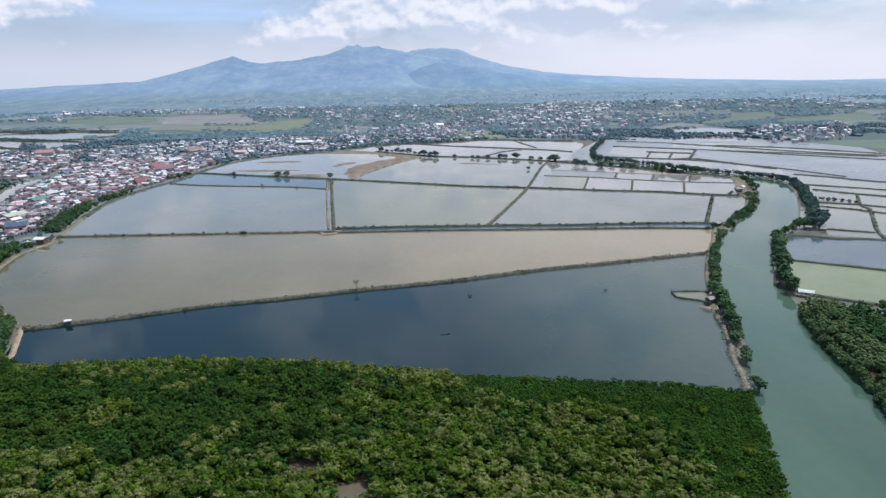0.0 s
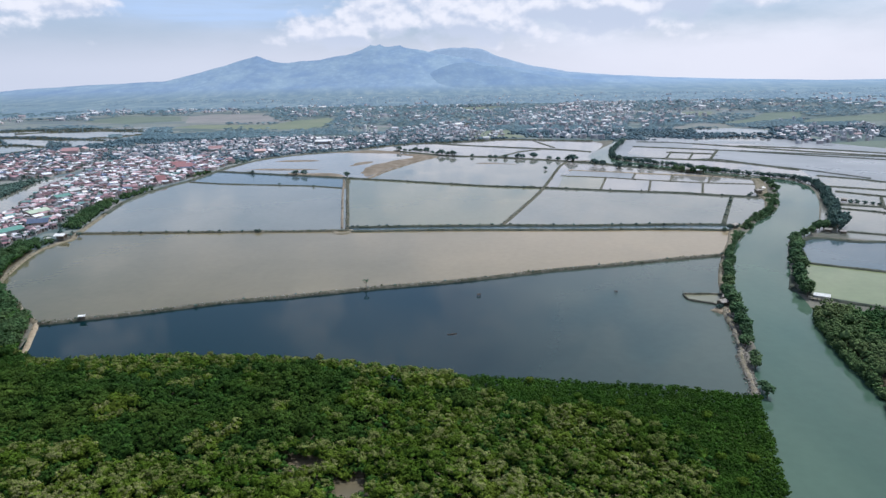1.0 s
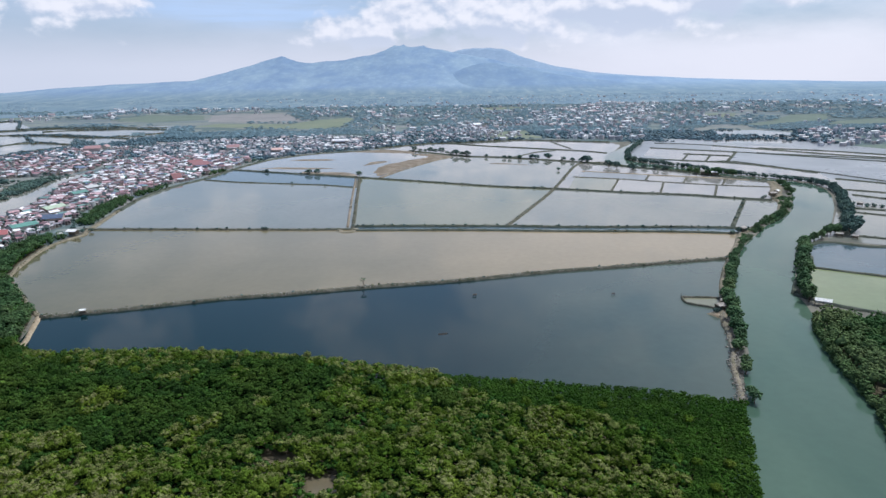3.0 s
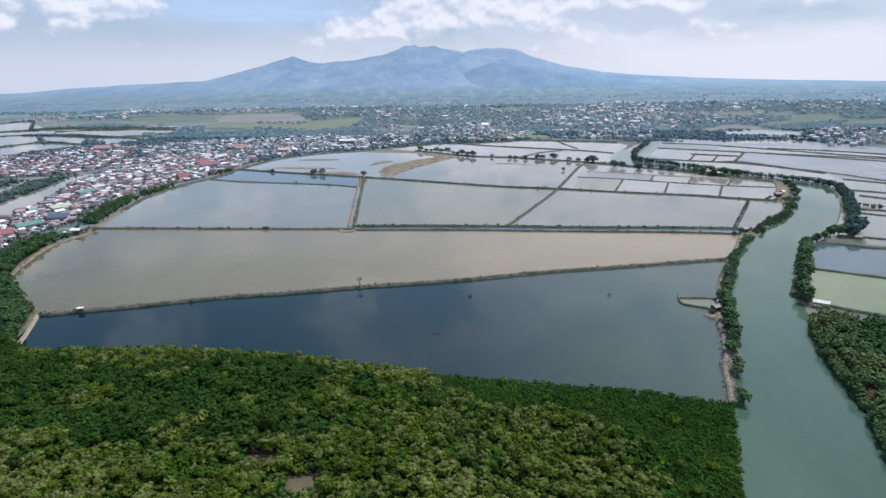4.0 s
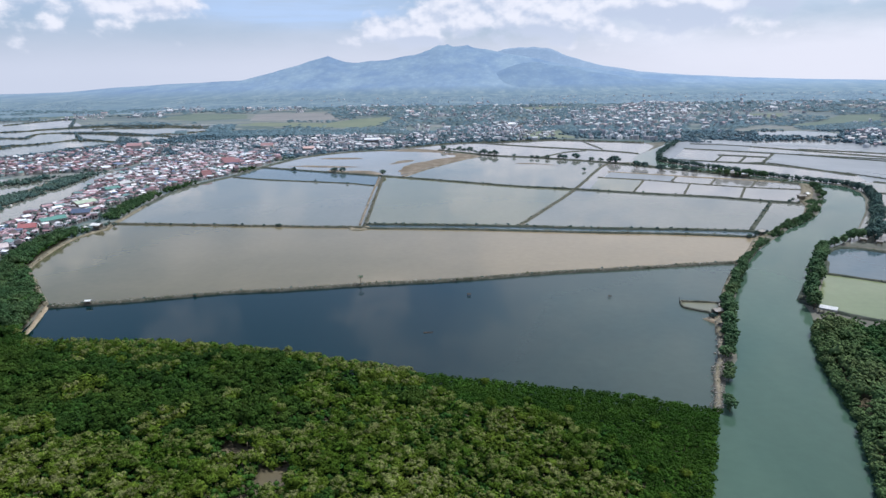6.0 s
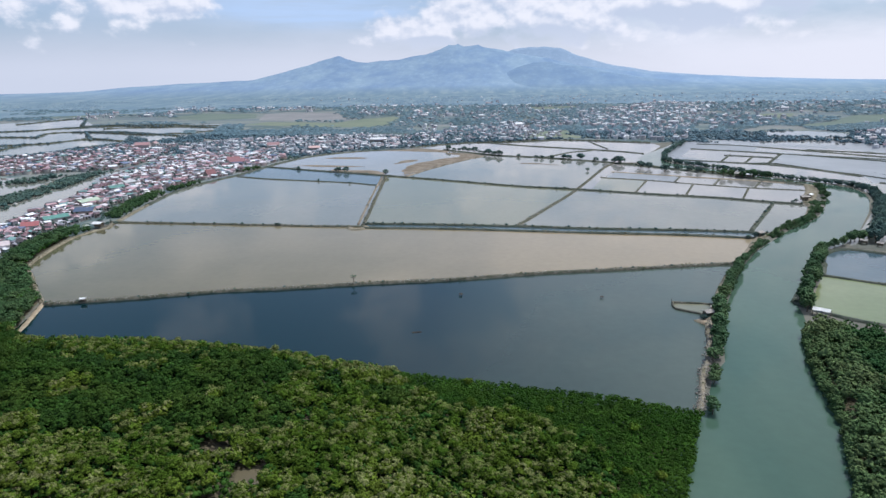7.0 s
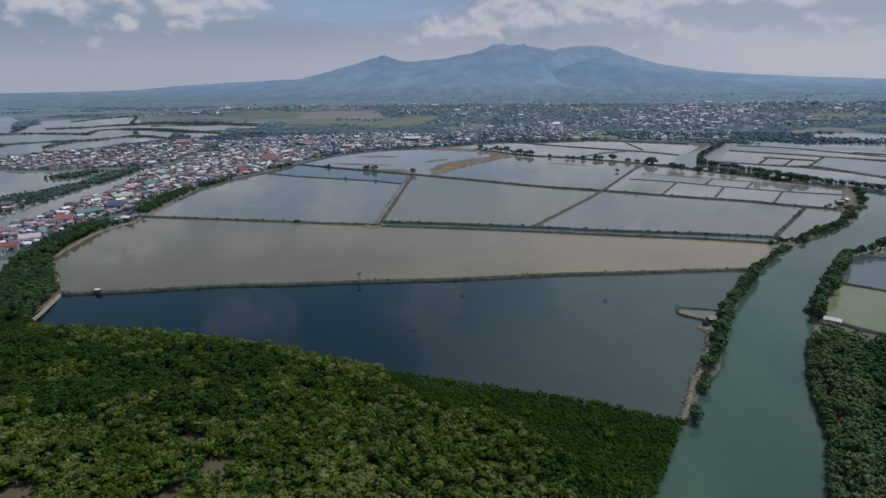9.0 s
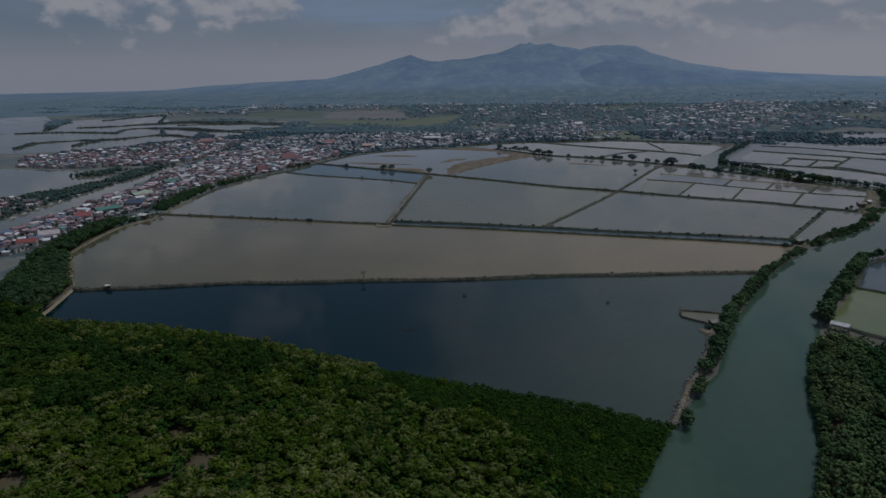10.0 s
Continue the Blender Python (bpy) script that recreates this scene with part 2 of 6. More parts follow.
M["water_flat"] = m_water("shallow pond over mud", (0.21, 0.206, 0.192), (0.295, 0.282, 0.262), 0.010, 0.045, 0.02, (1.0, 0.5, 1))
M["water_river"] = m_water("green river water", (0.047, 0.090, 0.066), (0.074, 0.122, 0.086), 0.02, 0.06, 0.05, (1.0, 0.35, 1))


def m_hazed_plain():
    """The coastal plain: paddies, pasture and bare plots in blocks, paled and blued for haze."""
    k = Mat("plain", 0.95, 0.1)
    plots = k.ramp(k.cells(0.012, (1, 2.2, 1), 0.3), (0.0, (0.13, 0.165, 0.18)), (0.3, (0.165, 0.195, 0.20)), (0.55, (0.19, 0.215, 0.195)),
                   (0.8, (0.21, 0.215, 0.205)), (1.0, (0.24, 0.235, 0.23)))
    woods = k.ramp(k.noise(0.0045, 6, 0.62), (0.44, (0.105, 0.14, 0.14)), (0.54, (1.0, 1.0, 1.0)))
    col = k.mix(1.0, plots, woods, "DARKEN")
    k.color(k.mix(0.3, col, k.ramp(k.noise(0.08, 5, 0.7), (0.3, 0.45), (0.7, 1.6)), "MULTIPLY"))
    return k.mat


M["plain"] = m_hazed_plain()


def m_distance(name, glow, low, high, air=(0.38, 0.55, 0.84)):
    """The far backdrop behind the plain: woods, fields and slopes gone blue with distance, the haze painted in as
    emission.
    """
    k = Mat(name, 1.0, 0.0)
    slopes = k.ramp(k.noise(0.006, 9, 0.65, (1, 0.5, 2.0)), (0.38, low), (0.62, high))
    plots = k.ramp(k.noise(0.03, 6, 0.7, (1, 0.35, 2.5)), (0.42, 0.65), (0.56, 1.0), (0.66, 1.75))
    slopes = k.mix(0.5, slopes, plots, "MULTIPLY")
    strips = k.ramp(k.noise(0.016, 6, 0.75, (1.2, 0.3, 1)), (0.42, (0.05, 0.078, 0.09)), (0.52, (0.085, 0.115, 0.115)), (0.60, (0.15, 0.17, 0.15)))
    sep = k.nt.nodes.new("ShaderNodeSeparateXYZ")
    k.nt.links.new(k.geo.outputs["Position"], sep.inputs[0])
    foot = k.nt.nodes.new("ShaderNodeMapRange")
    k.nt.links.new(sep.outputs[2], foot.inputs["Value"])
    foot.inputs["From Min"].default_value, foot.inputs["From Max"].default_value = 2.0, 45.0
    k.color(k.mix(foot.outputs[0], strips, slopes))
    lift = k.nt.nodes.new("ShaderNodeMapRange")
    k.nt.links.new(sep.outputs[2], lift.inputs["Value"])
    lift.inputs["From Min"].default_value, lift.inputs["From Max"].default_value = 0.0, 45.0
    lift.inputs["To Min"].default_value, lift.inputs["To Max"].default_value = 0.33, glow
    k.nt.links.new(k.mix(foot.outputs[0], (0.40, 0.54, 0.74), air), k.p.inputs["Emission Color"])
    # the painted haze glow is raised towards the sun's side
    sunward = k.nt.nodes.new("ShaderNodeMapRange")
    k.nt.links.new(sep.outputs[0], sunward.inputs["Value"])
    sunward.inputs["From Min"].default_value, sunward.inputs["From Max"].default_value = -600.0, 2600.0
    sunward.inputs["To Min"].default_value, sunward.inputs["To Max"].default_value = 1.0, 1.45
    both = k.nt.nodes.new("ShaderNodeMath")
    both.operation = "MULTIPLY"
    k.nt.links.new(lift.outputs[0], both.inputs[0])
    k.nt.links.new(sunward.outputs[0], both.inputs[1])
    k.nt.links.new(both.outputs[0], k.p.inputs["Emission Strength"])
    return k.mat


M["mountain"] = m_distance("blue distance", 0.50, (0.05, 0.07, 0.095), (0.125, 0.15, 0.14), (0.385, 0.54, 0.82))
M["woods_haze_glow"] = m_distance("distant woods with haze glow", 0.30, (0.045, 0.065, 0.075), (0.075, 0.095, 0.095))
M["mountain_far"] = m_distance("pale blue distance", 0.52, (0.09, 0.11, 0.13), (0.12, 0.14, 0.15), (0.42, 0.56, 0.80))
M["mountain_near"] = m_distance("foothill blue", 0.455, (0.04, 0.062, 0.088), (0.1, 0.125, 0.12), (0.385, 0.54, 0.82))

M["leaf_dry"] = m_leaf("dry grass and bush leaf", (0.05, 0.065, 0.03), (0.08, 0.09, 0.045), (0.14, 0.125, 0.075), 0.2)
M["mud_pale"] = m_soil("damp grey earth", (0.10, 0.10, 0.085), (0.15, 0.145, 0.12), (0.2, 0.19, 0.155), 0.05, 0.2)
# yard earth is darkened to stand in for shade between the houses
M["yard"] = m_soil("trodden yard earth", (0.05, 0.062, 0.055), (0.085, 0.09, 0.08), (0.14, 0.135, 0.12), 0.1, 0.2)
M["timber"] = m_soil("weathered timber", (0.06, 0.05, 0.04), (0.1, 0.085, 0.07), (0.16, 0.14, 0.12), 3.0)
M["bamboo"] = m_soil("woven bamboo", (0.16, 0.13, 0.09), (0.22, 0.18, 0.13), (0.3, 0.25, 0.18), 2.0)
M["thatch"] = m_soil("dark thatch", (0.05, 0.045, 0.04), (0.08, 0.07, 0.06), (0.12, 0.1, 0.08), 2.0)
M["roof_white"] = m_soil("white sheet roof", (0.62, 0.61, 0.58), (0.72, 0.71, 0.69), (0.8, 0.8, 0.78), 0.6, 0.15)
M["roof_grey"] = m_soil("weathered grey roof", (0.22, 0.2, 0.18), (0.32, 0.29, 0.26), (0.42, 0.39, 0.35), 0.8, 0.2)
M["wall_pale"] = m_soil("pale plaster", (0.5, 0.48, 0.44), (0.6, 0.58, 0.53), (0.68, 0.66, 0.6), 0.8, 0.15)
M["path_wet"] = m_soil("damp silt", (0.12, 0.098, 0.072), (0.2, 0.165, 0.125), (0.3, 0.26, 0.21), 0.09, 0.2)
# field colours are greyed and blued to carry distance haze
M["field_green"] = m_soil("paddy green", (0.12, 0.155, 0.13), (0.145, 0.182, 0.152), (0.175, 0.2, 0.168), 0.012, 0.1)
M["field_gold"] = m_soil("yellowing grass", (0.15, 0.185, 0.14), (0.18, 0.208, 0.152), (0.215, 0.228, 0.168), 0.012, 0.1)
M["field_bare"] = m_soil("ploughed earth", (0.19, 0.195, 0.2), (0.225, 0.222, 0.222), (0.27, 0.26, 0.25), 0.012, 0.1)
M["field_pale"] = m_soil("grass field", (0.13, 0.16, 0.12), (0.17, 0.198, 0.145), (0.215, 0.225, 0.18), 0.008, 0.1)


def m_choice(name, source, colours, rough, spec):
    """Paint that differs from house to house, with streaks of dirt."""
    k = Mat(name, rough, spec)
    r = k.nt.nodes.new("ShaderNodeValToRGB")
    k.nt.links.new(k.geo.outputs["Random Per Island"] if source == "island" else k.obj.outputs["Random"], r.inputs[0])
    r.color_ramp.interpolation = "CONSTANT"
    e = r.color_ramp.elements
    while len(e) < len(colours):
        e.new(0.5)
    for i, c in enumerate(colours):
        e[i].position, e[i].color = i / len(colours), (*c, 1)
    k.color(k.mix(0.45, r.outputs[0], k.ramp(k.noise(0.5, 5, 0.65), (0.3, 0.65), (0.7, 1.2)), "MULTIPLY"))
    return k.mat


ROOFS = [(0.80, 0.79, 0.81), (0.27, 0.15, 0.165), (0.40, 0.39, 0.41), (0.17, 0.105, 0.115), (0.45, 0.29, 0.31), (0.16, 0.155, 0.17), (0.17, 0.29, 0.28), (0.64, 0.58, 0.6), (0.32, 0.2, 0.215),
         (0.16, 0.2, 0.3), (0.76, 0.72, 0.74), (0.2, 0.13, 0.145), (0.52, 0.37, 0.39), (0.28, 0.27, 0.3), (0.74, 0.76, 0.8)]
# far town paints: pale roofs and walls, contrast evened and blued for haze
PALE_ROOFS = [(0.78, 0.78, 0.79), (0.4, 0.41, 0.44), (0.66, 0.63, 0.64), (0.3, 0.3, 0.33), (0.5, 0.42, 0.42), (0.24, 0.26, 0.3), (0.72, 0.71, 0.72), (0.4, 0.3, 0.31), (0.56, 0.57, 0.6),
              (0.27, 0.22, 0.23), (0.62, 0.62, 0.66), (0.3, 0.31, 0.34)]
WALLS = [(0.45, 0.43, 0.39), (0.38, 0.37, 0.36), (0.4, 0.32, 0.28), (0.52, 0.52, 0.5), (0.27, 0.24, 0.22), (0.34, 0.39, 0.4), (0.44, 0.37, 0.35)]
M["roof"] = m_choice("village roof", "object", ROOFS, 0.55, 0.3)
M["wall"] = m_choice("village wall", "object", WALLS, 0.9, 0.2)
M["roof_many"] = m_choice("town roofs", "island", ROOFS, 0.6, 0.3)
M["roof_town"] = m_choice("far town roofs with haze", "island", PALE_ROOFS, 0.6, 0.3)
M["wall_town"] = m_choice("far town walls with haze", "island", [(0.55, 0.56, 0.6), (0.46, 0.47, 0.5), (0.5, 0.46, 0.46), (0.64, 0.64, 0.66), (0.38, 0.39, 0.42)], 0.9, 0.2)
M["wall_many"] = m_choice("town walls", "island", WALLS, 0.9, 0.2)
k = Mat("dark window glass", 0.1, 0.5)
k.p.inputs["Base Color"].default_value = (0.03, 0.035, 0.04, 1)
M["glass"] = k.mat
M["water_pool"] = m_water("muddy pool water", (0.11, 0.095, 0.06), (0.155, 0.13, 0.085), 0.1, 0.2)
M["bank"] = m_soil("bank earth with weeds", (0.11, 0.11, 0.07), (0.2, 0.175, 0.125), (0.3, 0.26, 0.2), 0.3)
# the blue lift in these leaves stands in for haze over the ponds
M["leaf_mid_haze"] = m_leaf("hazed leaf across the water", (0.058, 0.104, 0.098), (0.078, 0.126, 0.110), (0.102, 0.146, 0.112))
M["water_mud"] = m_water("wet grey mud", (0.205, 0.222, 0.238), (0.28, 0.294, 0.305), 0.012, 0.3, 0.08, (1.0, 0.4, 1))

# ------------------------------------------------------------------ geometry helpers
RNG = np.random.default_rng(7)


def mesh_from(name, verts, faces, mat):
    """A mesh from arrays: verts (n, 3), faces a list of index arrays (m, k)."""
    me = bpy.data.meshes.new(name)
    verts = np.ascontiguousarray(verts, dtype=np.float32)
    me.vertices.add(len(verts))
    me.vertices.foreach_set("co", verts.ravel())
    faces = [np.asarray(f, dtype=np.int32) for f in faces if len(f)]
    loops = np.concatenate([f.ravel() for f in faces])
    sizes = np.concatenate([np.full(len(f), f.shape[1], dtype=np.int32) for f in faces])
    me.loops.add(len(loops))
    me.loops.foreach_set("vertex_index", loops)
    me.polygons.add(len(sizes))
    me.polygons.foreach_set("loop_start", np.concatenate([[0], np.cumsum(sizes)[:-1]]).astype(np.int32))
    me.update(calc_edges=True)
    if mat is not None:
        me.materials.append(mat)
    return me


def part(name, bm, mat, parent, label=""):
    """Links a bmesh (or a ready mesh) as one mesh object under a thing or a part."""
    if isinstance(bm, bpy.types.Mesh):
        me = bm
    else:
        me = bpy.data.meshes.new(name)
        bm.normal_update()
        bm.to_mesh(me)
        bm.free()
        me.materials.append(mat)
    ob = new(name, me)
    ob.parent = parent
    if label:
        tagged(ob, label=label)
    return ob


def thing(name, m, label, category, group="", kind=""):
    ob = new(name)
    ob.empty_display_size = 0.5
    ob.matrix_basis = m
    return tagged(ob, label, category, group, kind)


def box(bm, x, y, z, sx, sy, sz, bevel=0.0):
    """A box with its base centre at x, y, z."""
    r = bmesh.ops.create_cube(bm, size=1.0, matrix=Matrix.LocRotScale((x, y, z + sz / 2), None, (sx, sy, sz)))
    if bevel:
        edges = list({e for v in r["verts"] for e in v.link_edges})
        bmesh.ops.bevel(bm, geom=edges, offset=bevel, segments=1, affect="EDGES")
    return r["verts"]


def rod(bm, a, b, r0, r1, n=6):
    """A tapered round bar from a to b."""
    a, b = Vector(a), Vector(b)
    m = (b - a).to_track_quat("Z", "Y").to_matrix().to_4x4()
    m.translation = (a + b) / 2
    bmesh.ops.create_cone(bm, cap_ends=True, segments=n, radius1=r0, radius2=r1, depth=(b - a).length, matrix=m)


def curve_pts(pts, step):
    """A smooth line through plan points, sampled about every step metres."""
    p = np.array(pts, float)
    p = np.vstack([2 * p[0] - p[1], p, 2 * p[-1] - p[-2]])
    out = []
    for i in range(1, len(p) - 2):
        n = max(2, int(np.linalg.norm(p[i + 1] - p[i]) / step))
        t = np.linspace(0, 1, n, endpoint=False)[:, None]
        a, b, c, d = p[i - 1], p[i], p[i + 1], p[i + 2]
        out.append(0.5 * (2 * b + (c - a) * t + (2 * a - 5 * b + 4 * c - d) * t ** 2 + (3 * b - a - 3 * c + d) * t ** 3))
    return np.vstack([*out, p[-2]])


def inside(x, y, poly):
    """Which of the points lie inside a plan polygon."""
    poly = np.array(poly, float)
    x, y = np.asarray(x, float), np.asarray(y, float)
    hit = np.zeros(x.shape, bool)
    for (x0, y0), (x1, y1) in zip(poly, np.roll(poly, -1, axis=0)):
        cut = (y0 > y) != (y1 > y)
        hit ^= cut & (x < (x1 - x0) * (y - y0) / (y1 - y0 + 1e-9) + x0)
    return hit


def smooth_noise(x, y, scale, seed=0.0):
    return np.array([noise.noise((a * scale + seed, b * scale - seed, seed)) for a, b in zip(np.ravel(x), np.ravel(y))])


def sheet(name, pts, z, mat, label, category):
    """A level water surface over a plan polygon."""
    bm = bmesh.new()
    f = bm.faces.new([bm.verts.new((x, y, z)) for x, y in pts])
    f.normal_update()
    if f.normal.z < 0:
        f.normal_flip()
    bmesh.ops.triangulate(bm, faces=[f])
    me = bpy.data.meshes.new(name)
    bm.to_mesh(me)
    bm.free()
    me.materials.append(mat)
    return tagged(new(name, me), label, category, kind="structure")


DIKE_LINES = []


def dike(pts, width, height, mat, label, step=2.5, rough=0.35, name="dike", scrub=0.5):
    """An earth bank along a plan line: a rounded ridge with ragged edges."""
    c = curve_pts(pts, step)
    d = np.gradient(c, axis=0)
    d /= np.linalg.norm(d, axis=1)[:, None] + 1e-9
    side = np.stack([-d[:, 1], d[:, 0]], 1)
    prof = [(-0.62, -0.25), (-0.5, 0.35), (-0.3, 0.85), (0.0, 1.0), (0.3, 0.85), (0.5, 0.35), (0.62, -0.25)]
    n, k = len(c), len(prof)
    V = np.zeros((n, k, 3))
    for j, (s, h) in enumerate(prof):
        wob = 1 + rough * smooth_noise(c[:, 0], c[:, 1], 0.23, j * 3.1 + 0.5)
        V[:, j, :2] = c + side * (s * width * wob)[:, None]
        V[:, j, 2] = h * height * (1 + rough * smooth_noise(c[:, 0], c[:, 1], 0.31, j * 1.7 + 9.0)) if h > 0 else h
    i = np.arange(n - 1)[:, None] * k + np.arange(k - 1)[None]
    F = np.stack([i, i + k, i + k + 1, i + 1], -1).reshape(-1, 4)
    caps = [np.arange(k)[None], np.arange((n - 1) * k, n * k)[None, ::-1]]
    ob = new(name, mesh_from(name, V.reshape(-1, 3), [F, *caps], M[mat]))
    DIKE_LINES.append((c, width, height, scrub))
    return tagged(ob, label, "dike", kind="structure")


# unit core blob
def _ico():
    bm = bmesh.new()
    bmesh.ops.create_icosphere(bm, subdivisions=1, radius=1.0)
    v = np.array([x.co[:] for x in bm.verts])
    f = np.array([[w.index for w in x.verts] for x in bm.faces])
    bm.free()
    return v, f


ICO_V, ICO_F = _ico()
OCT_V = np.array([(1, 0, 0), (0, 1, 0), (-1, 0, 0), (0, -1, 0), (0, 0, 1), (0, 0, -1)], float)
OCT_F = np.array([(0, 1, 4), (1, 2, 4), (2, 3, 4), (3, 0, 4), (1, 0, 5), (2, 1, 5), (3, 2, 5), (0, 3, 5)])


def foliage(name, clumps, leaves, size, mat, flat=0.8, core=0.8, shape=None, lay=0.28):
    """Clumps (x, y, z, r) of leaves: a small knobbly core under a shell of separate leaf blades."""
    C = np.asarray(clumps, float)
    n = len(C)
    ICO_V, ICO_F = shape or (OCT_V, OCT_F)
    r = C[:, 3]
    V0 = ICO_V[None] * (r[:, None, None] * core * RNG.uniform(0.82, 1.14, (n, len(ICO_V), 1)))
    V0[..., 2] *= flat
    V0 += C[:, None, :3]
    F0 = (ICO_F[None] + (np.arange(n) * len(ICO_V))[:, None, None]).reshape(-1, 3)
    if leaves == 0:
        me = mesh_from(name, V0.reshape(-1, 3), [F0], mat)
        me.polygons.foreach_set("use_smooth", np.ones(len(F0), bool))
        return me
    d = RNG.normal(size=(n, leaves, 3))
    d[..., 2] = np.abs(d[..., 2]) * 1.1 - 0.25
    d /= np.linalg.norm(d, axis=-1, keepdims=True)
    pos = C[:, None, :3] + d * (r[:, None, None] * RNG.uniform(0.86, 1.08, (n, leaves, 1))) * np.array([1, 1, flat])
    nrm = d + RNG.normal(scale=lay, size=d.shape)
    if C.shape[1] == 7:
        nrm = nrm * 0.55 + C[:, None, 4:]
    nrm /= np.linalg.norm(nrm, axis=-1, keepdims=True)
    a = np.cross(nrm, RNG.normal(size=d.shape))
    a /= np.linalg.norm(a, axis=-1, keepdims=True) + 1e-9
    b = np.cross(nrm, a)
    s = size * RNG.uniform(0.6, 1.35, (n, leaves, 1)) * np.clip(r, 0.5, 6)[:, None, None]
    quad = np.stack([pos - a * s, pos - b * s * 0.55, pos + a * s, pos + b * s * 0.55], 2)
    V1 = quad.reshape(-1, 3)
    F1 = np.arange(len(V1)).reshape(-1, 4) + V0.size // 3
    me = mesh_from(name, np.vstack([V0.reshape(-1, 3), V1]), [F0, F1], mat)
    me.polygons.foreach_set("use_smooth", np.arange(len(F0) + len(F1)) < len(F0))
    return me


def scatter(poly, spacing, jitter=0.42, seed=3):
    """Jittered grid points inside a plan polygon."""
    g = np.random.default_rng(seed)
    p = np.array(poly, float)
    x0, y0 = p.min(0)
    x1, y1 = p.max(0)
    X, Y = np.meshgrid(np.arange(x0, x1, spacing), np.arange(y0, y1, spacing * 0.87))
    X = X + (np.arange(X.shape[0]) % 2)[:, None] * spacing / 2
    X = (X + g.uniform(-jitter, jitter, X.shape) * spacing).ravel()
    Y = (Y + g.uniform(-jitter, jitter, Y.shape) * spacing).ravel()
    keep = inside(X, Y, poly)
    return X[keep], Y[keep]


def canopy(x, y, top, radius, clump, per, g, tall=0.62):
    """Crowns as heaps of leaf clumps: arrays of tree places, top heights and crown radii to clumps."""
    n = len(x)
    d = g.normal(size=(n, per, 3))
    d[..., 2] = np.abs(d[..., 2])
    d /= np.linalg.norm(d, axis=-1, keepdims=True)
    q = g.uniform(0.72, 1.0, (n, per, 1))
    c = np.stack([x, y, top - radius * tall], -1)[:, None] + d * q * (radius[:, None, None] * np.array([1, 1, tall]))
    r = clump * g.uniform(0.7, 1.3, (n, per))
    # each clump knows which way its side of the crown faces
    heads = np.concatenate([c, r[..., None], d], -1).reshape(-1, 7)
    # one broad heap of inner foliage fills each crown
    return np.vstack([heads, np.c_[x, y, top - radius * 0.95, radius * 0.84, np.zeros(n), np.zeros(n), np.ones(n)]])


# ------------------------------------------------------------------ the plain, river, ponds and dikes
def ground():
    me = bpy.data.meshes.new("ground")
    bm = bmesh.new()
    bmesh.ops.create_circle(bm, cap_ends=True, segments=96, radius=4900)
    bm.to_mesh(me)
    bm.free()
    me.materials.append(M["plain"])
    tagged(new("ground", me), "flat coastal plain of paddies, pasture and scrub", "ground", kind="structure")


ground()

D1 = [(-167, 219), (-152, 223), (-135, 228), (-105, 238), (-83, 242), (-52, 250), (-13, 258), (25, 269), (58, 276), (84, 282), (112, 288)]
D2L = [(-232, 365), (-192, 363), (-146, 360), (-124, 359), (-98, 357), (-72, 357)]
D2A = [(-73, 364), (-37, 363), (15, 360), (59, 355), (104, 353), (133, 350), (148, 345)]
D2B = [(-72, 354), (-36, 353), (-4, 351), (57, 345), (101, 342), (137, 336)]
D3 = [(-230, 621), (-205, 609), (-179, 596), (-133, 575), (-98, 559), (-28, 524), (17, 501), (61, 486), (116, 464), (152, 452), (177, 438), (198, 429)]
D4 = [(-232, 556), (-199, 541), (-160, 530), (-121, 519), (-95, 506)]
D5 = [(-98, 555), (-90, 500), (-82, 430), (-73, 357)]
D6 = [(15, 360), (36, 416), (61, 486), (96, 602), (111, 638)]
D7 = [(-79, 555), (-62, 608), (-35, 672), (-18, 701)]
D8 = [(-67, 768), (-6, 710), (36, 691), (80, 663), (104, 647), (150, 602), (188, 563), (212, 530), (233, 508)]
D9 = [(-22, 853), (28, 811), (120, 750), (154, 718)]
D10 = [(44, 685), (61, 710), (79, 736), (103, 751)]
D11 = [(112, 860), (123, 768)]
DTOP = [(-111, 798), (-51, 848), (8, 857), (76, 880), (137, 857), (185, 836)]
D12 = [(181, 432), (140, 352)]
S_MID = [(87, 546), (121, 531), (152, 512), (187, 494), (222, 482)]
S_UP = [(100, 579), (151, 552), (195, 531), (231, 511)]
SHORE = [(-155, 189), (-161, 204), (-168, 220), (-185, 238), (-198, 253), (-212, 269), (-221, 293), (-228, 322), (-227, 341), (-224, 351), (-229, 365),
         (-230, 374), (-240, 421), (-248, 478), (-243, 528), (-234, 566), (-231, 599), (-225, 649), (-210, 706), (-172, 753), (-115, 779)]
RIVER_DIKE = [(59, 151), (62, 159), (66, 173), (71, 185), (76, 202), (80, 216), (86, 231), (98, 260), (112, 288), (125, 311), (137, 334), (148, 346), (160, 362),
              (172, 376), (186, 394), (198, 418), (202, 432)]
BANK_L = [(22, 60), (32, 90), (41, 114), (48.5, 131), (55, 146), (64, 161), (69, 173), (75, 183), (79, 197), (83, 211), (88, 226), (104, 264), (114, 285), (128, 310),
          (140, 327), (152, 343), (161, 356), (175, 370), (192, 392), (208, 421), (224, 455), (234, 486), (233, 507), (212, 529), (187, 562), (171, 588), (152, 612),
          (135, 643), (139, 675), (152, 710), (172, 747), (200, 802), (217, 850)]
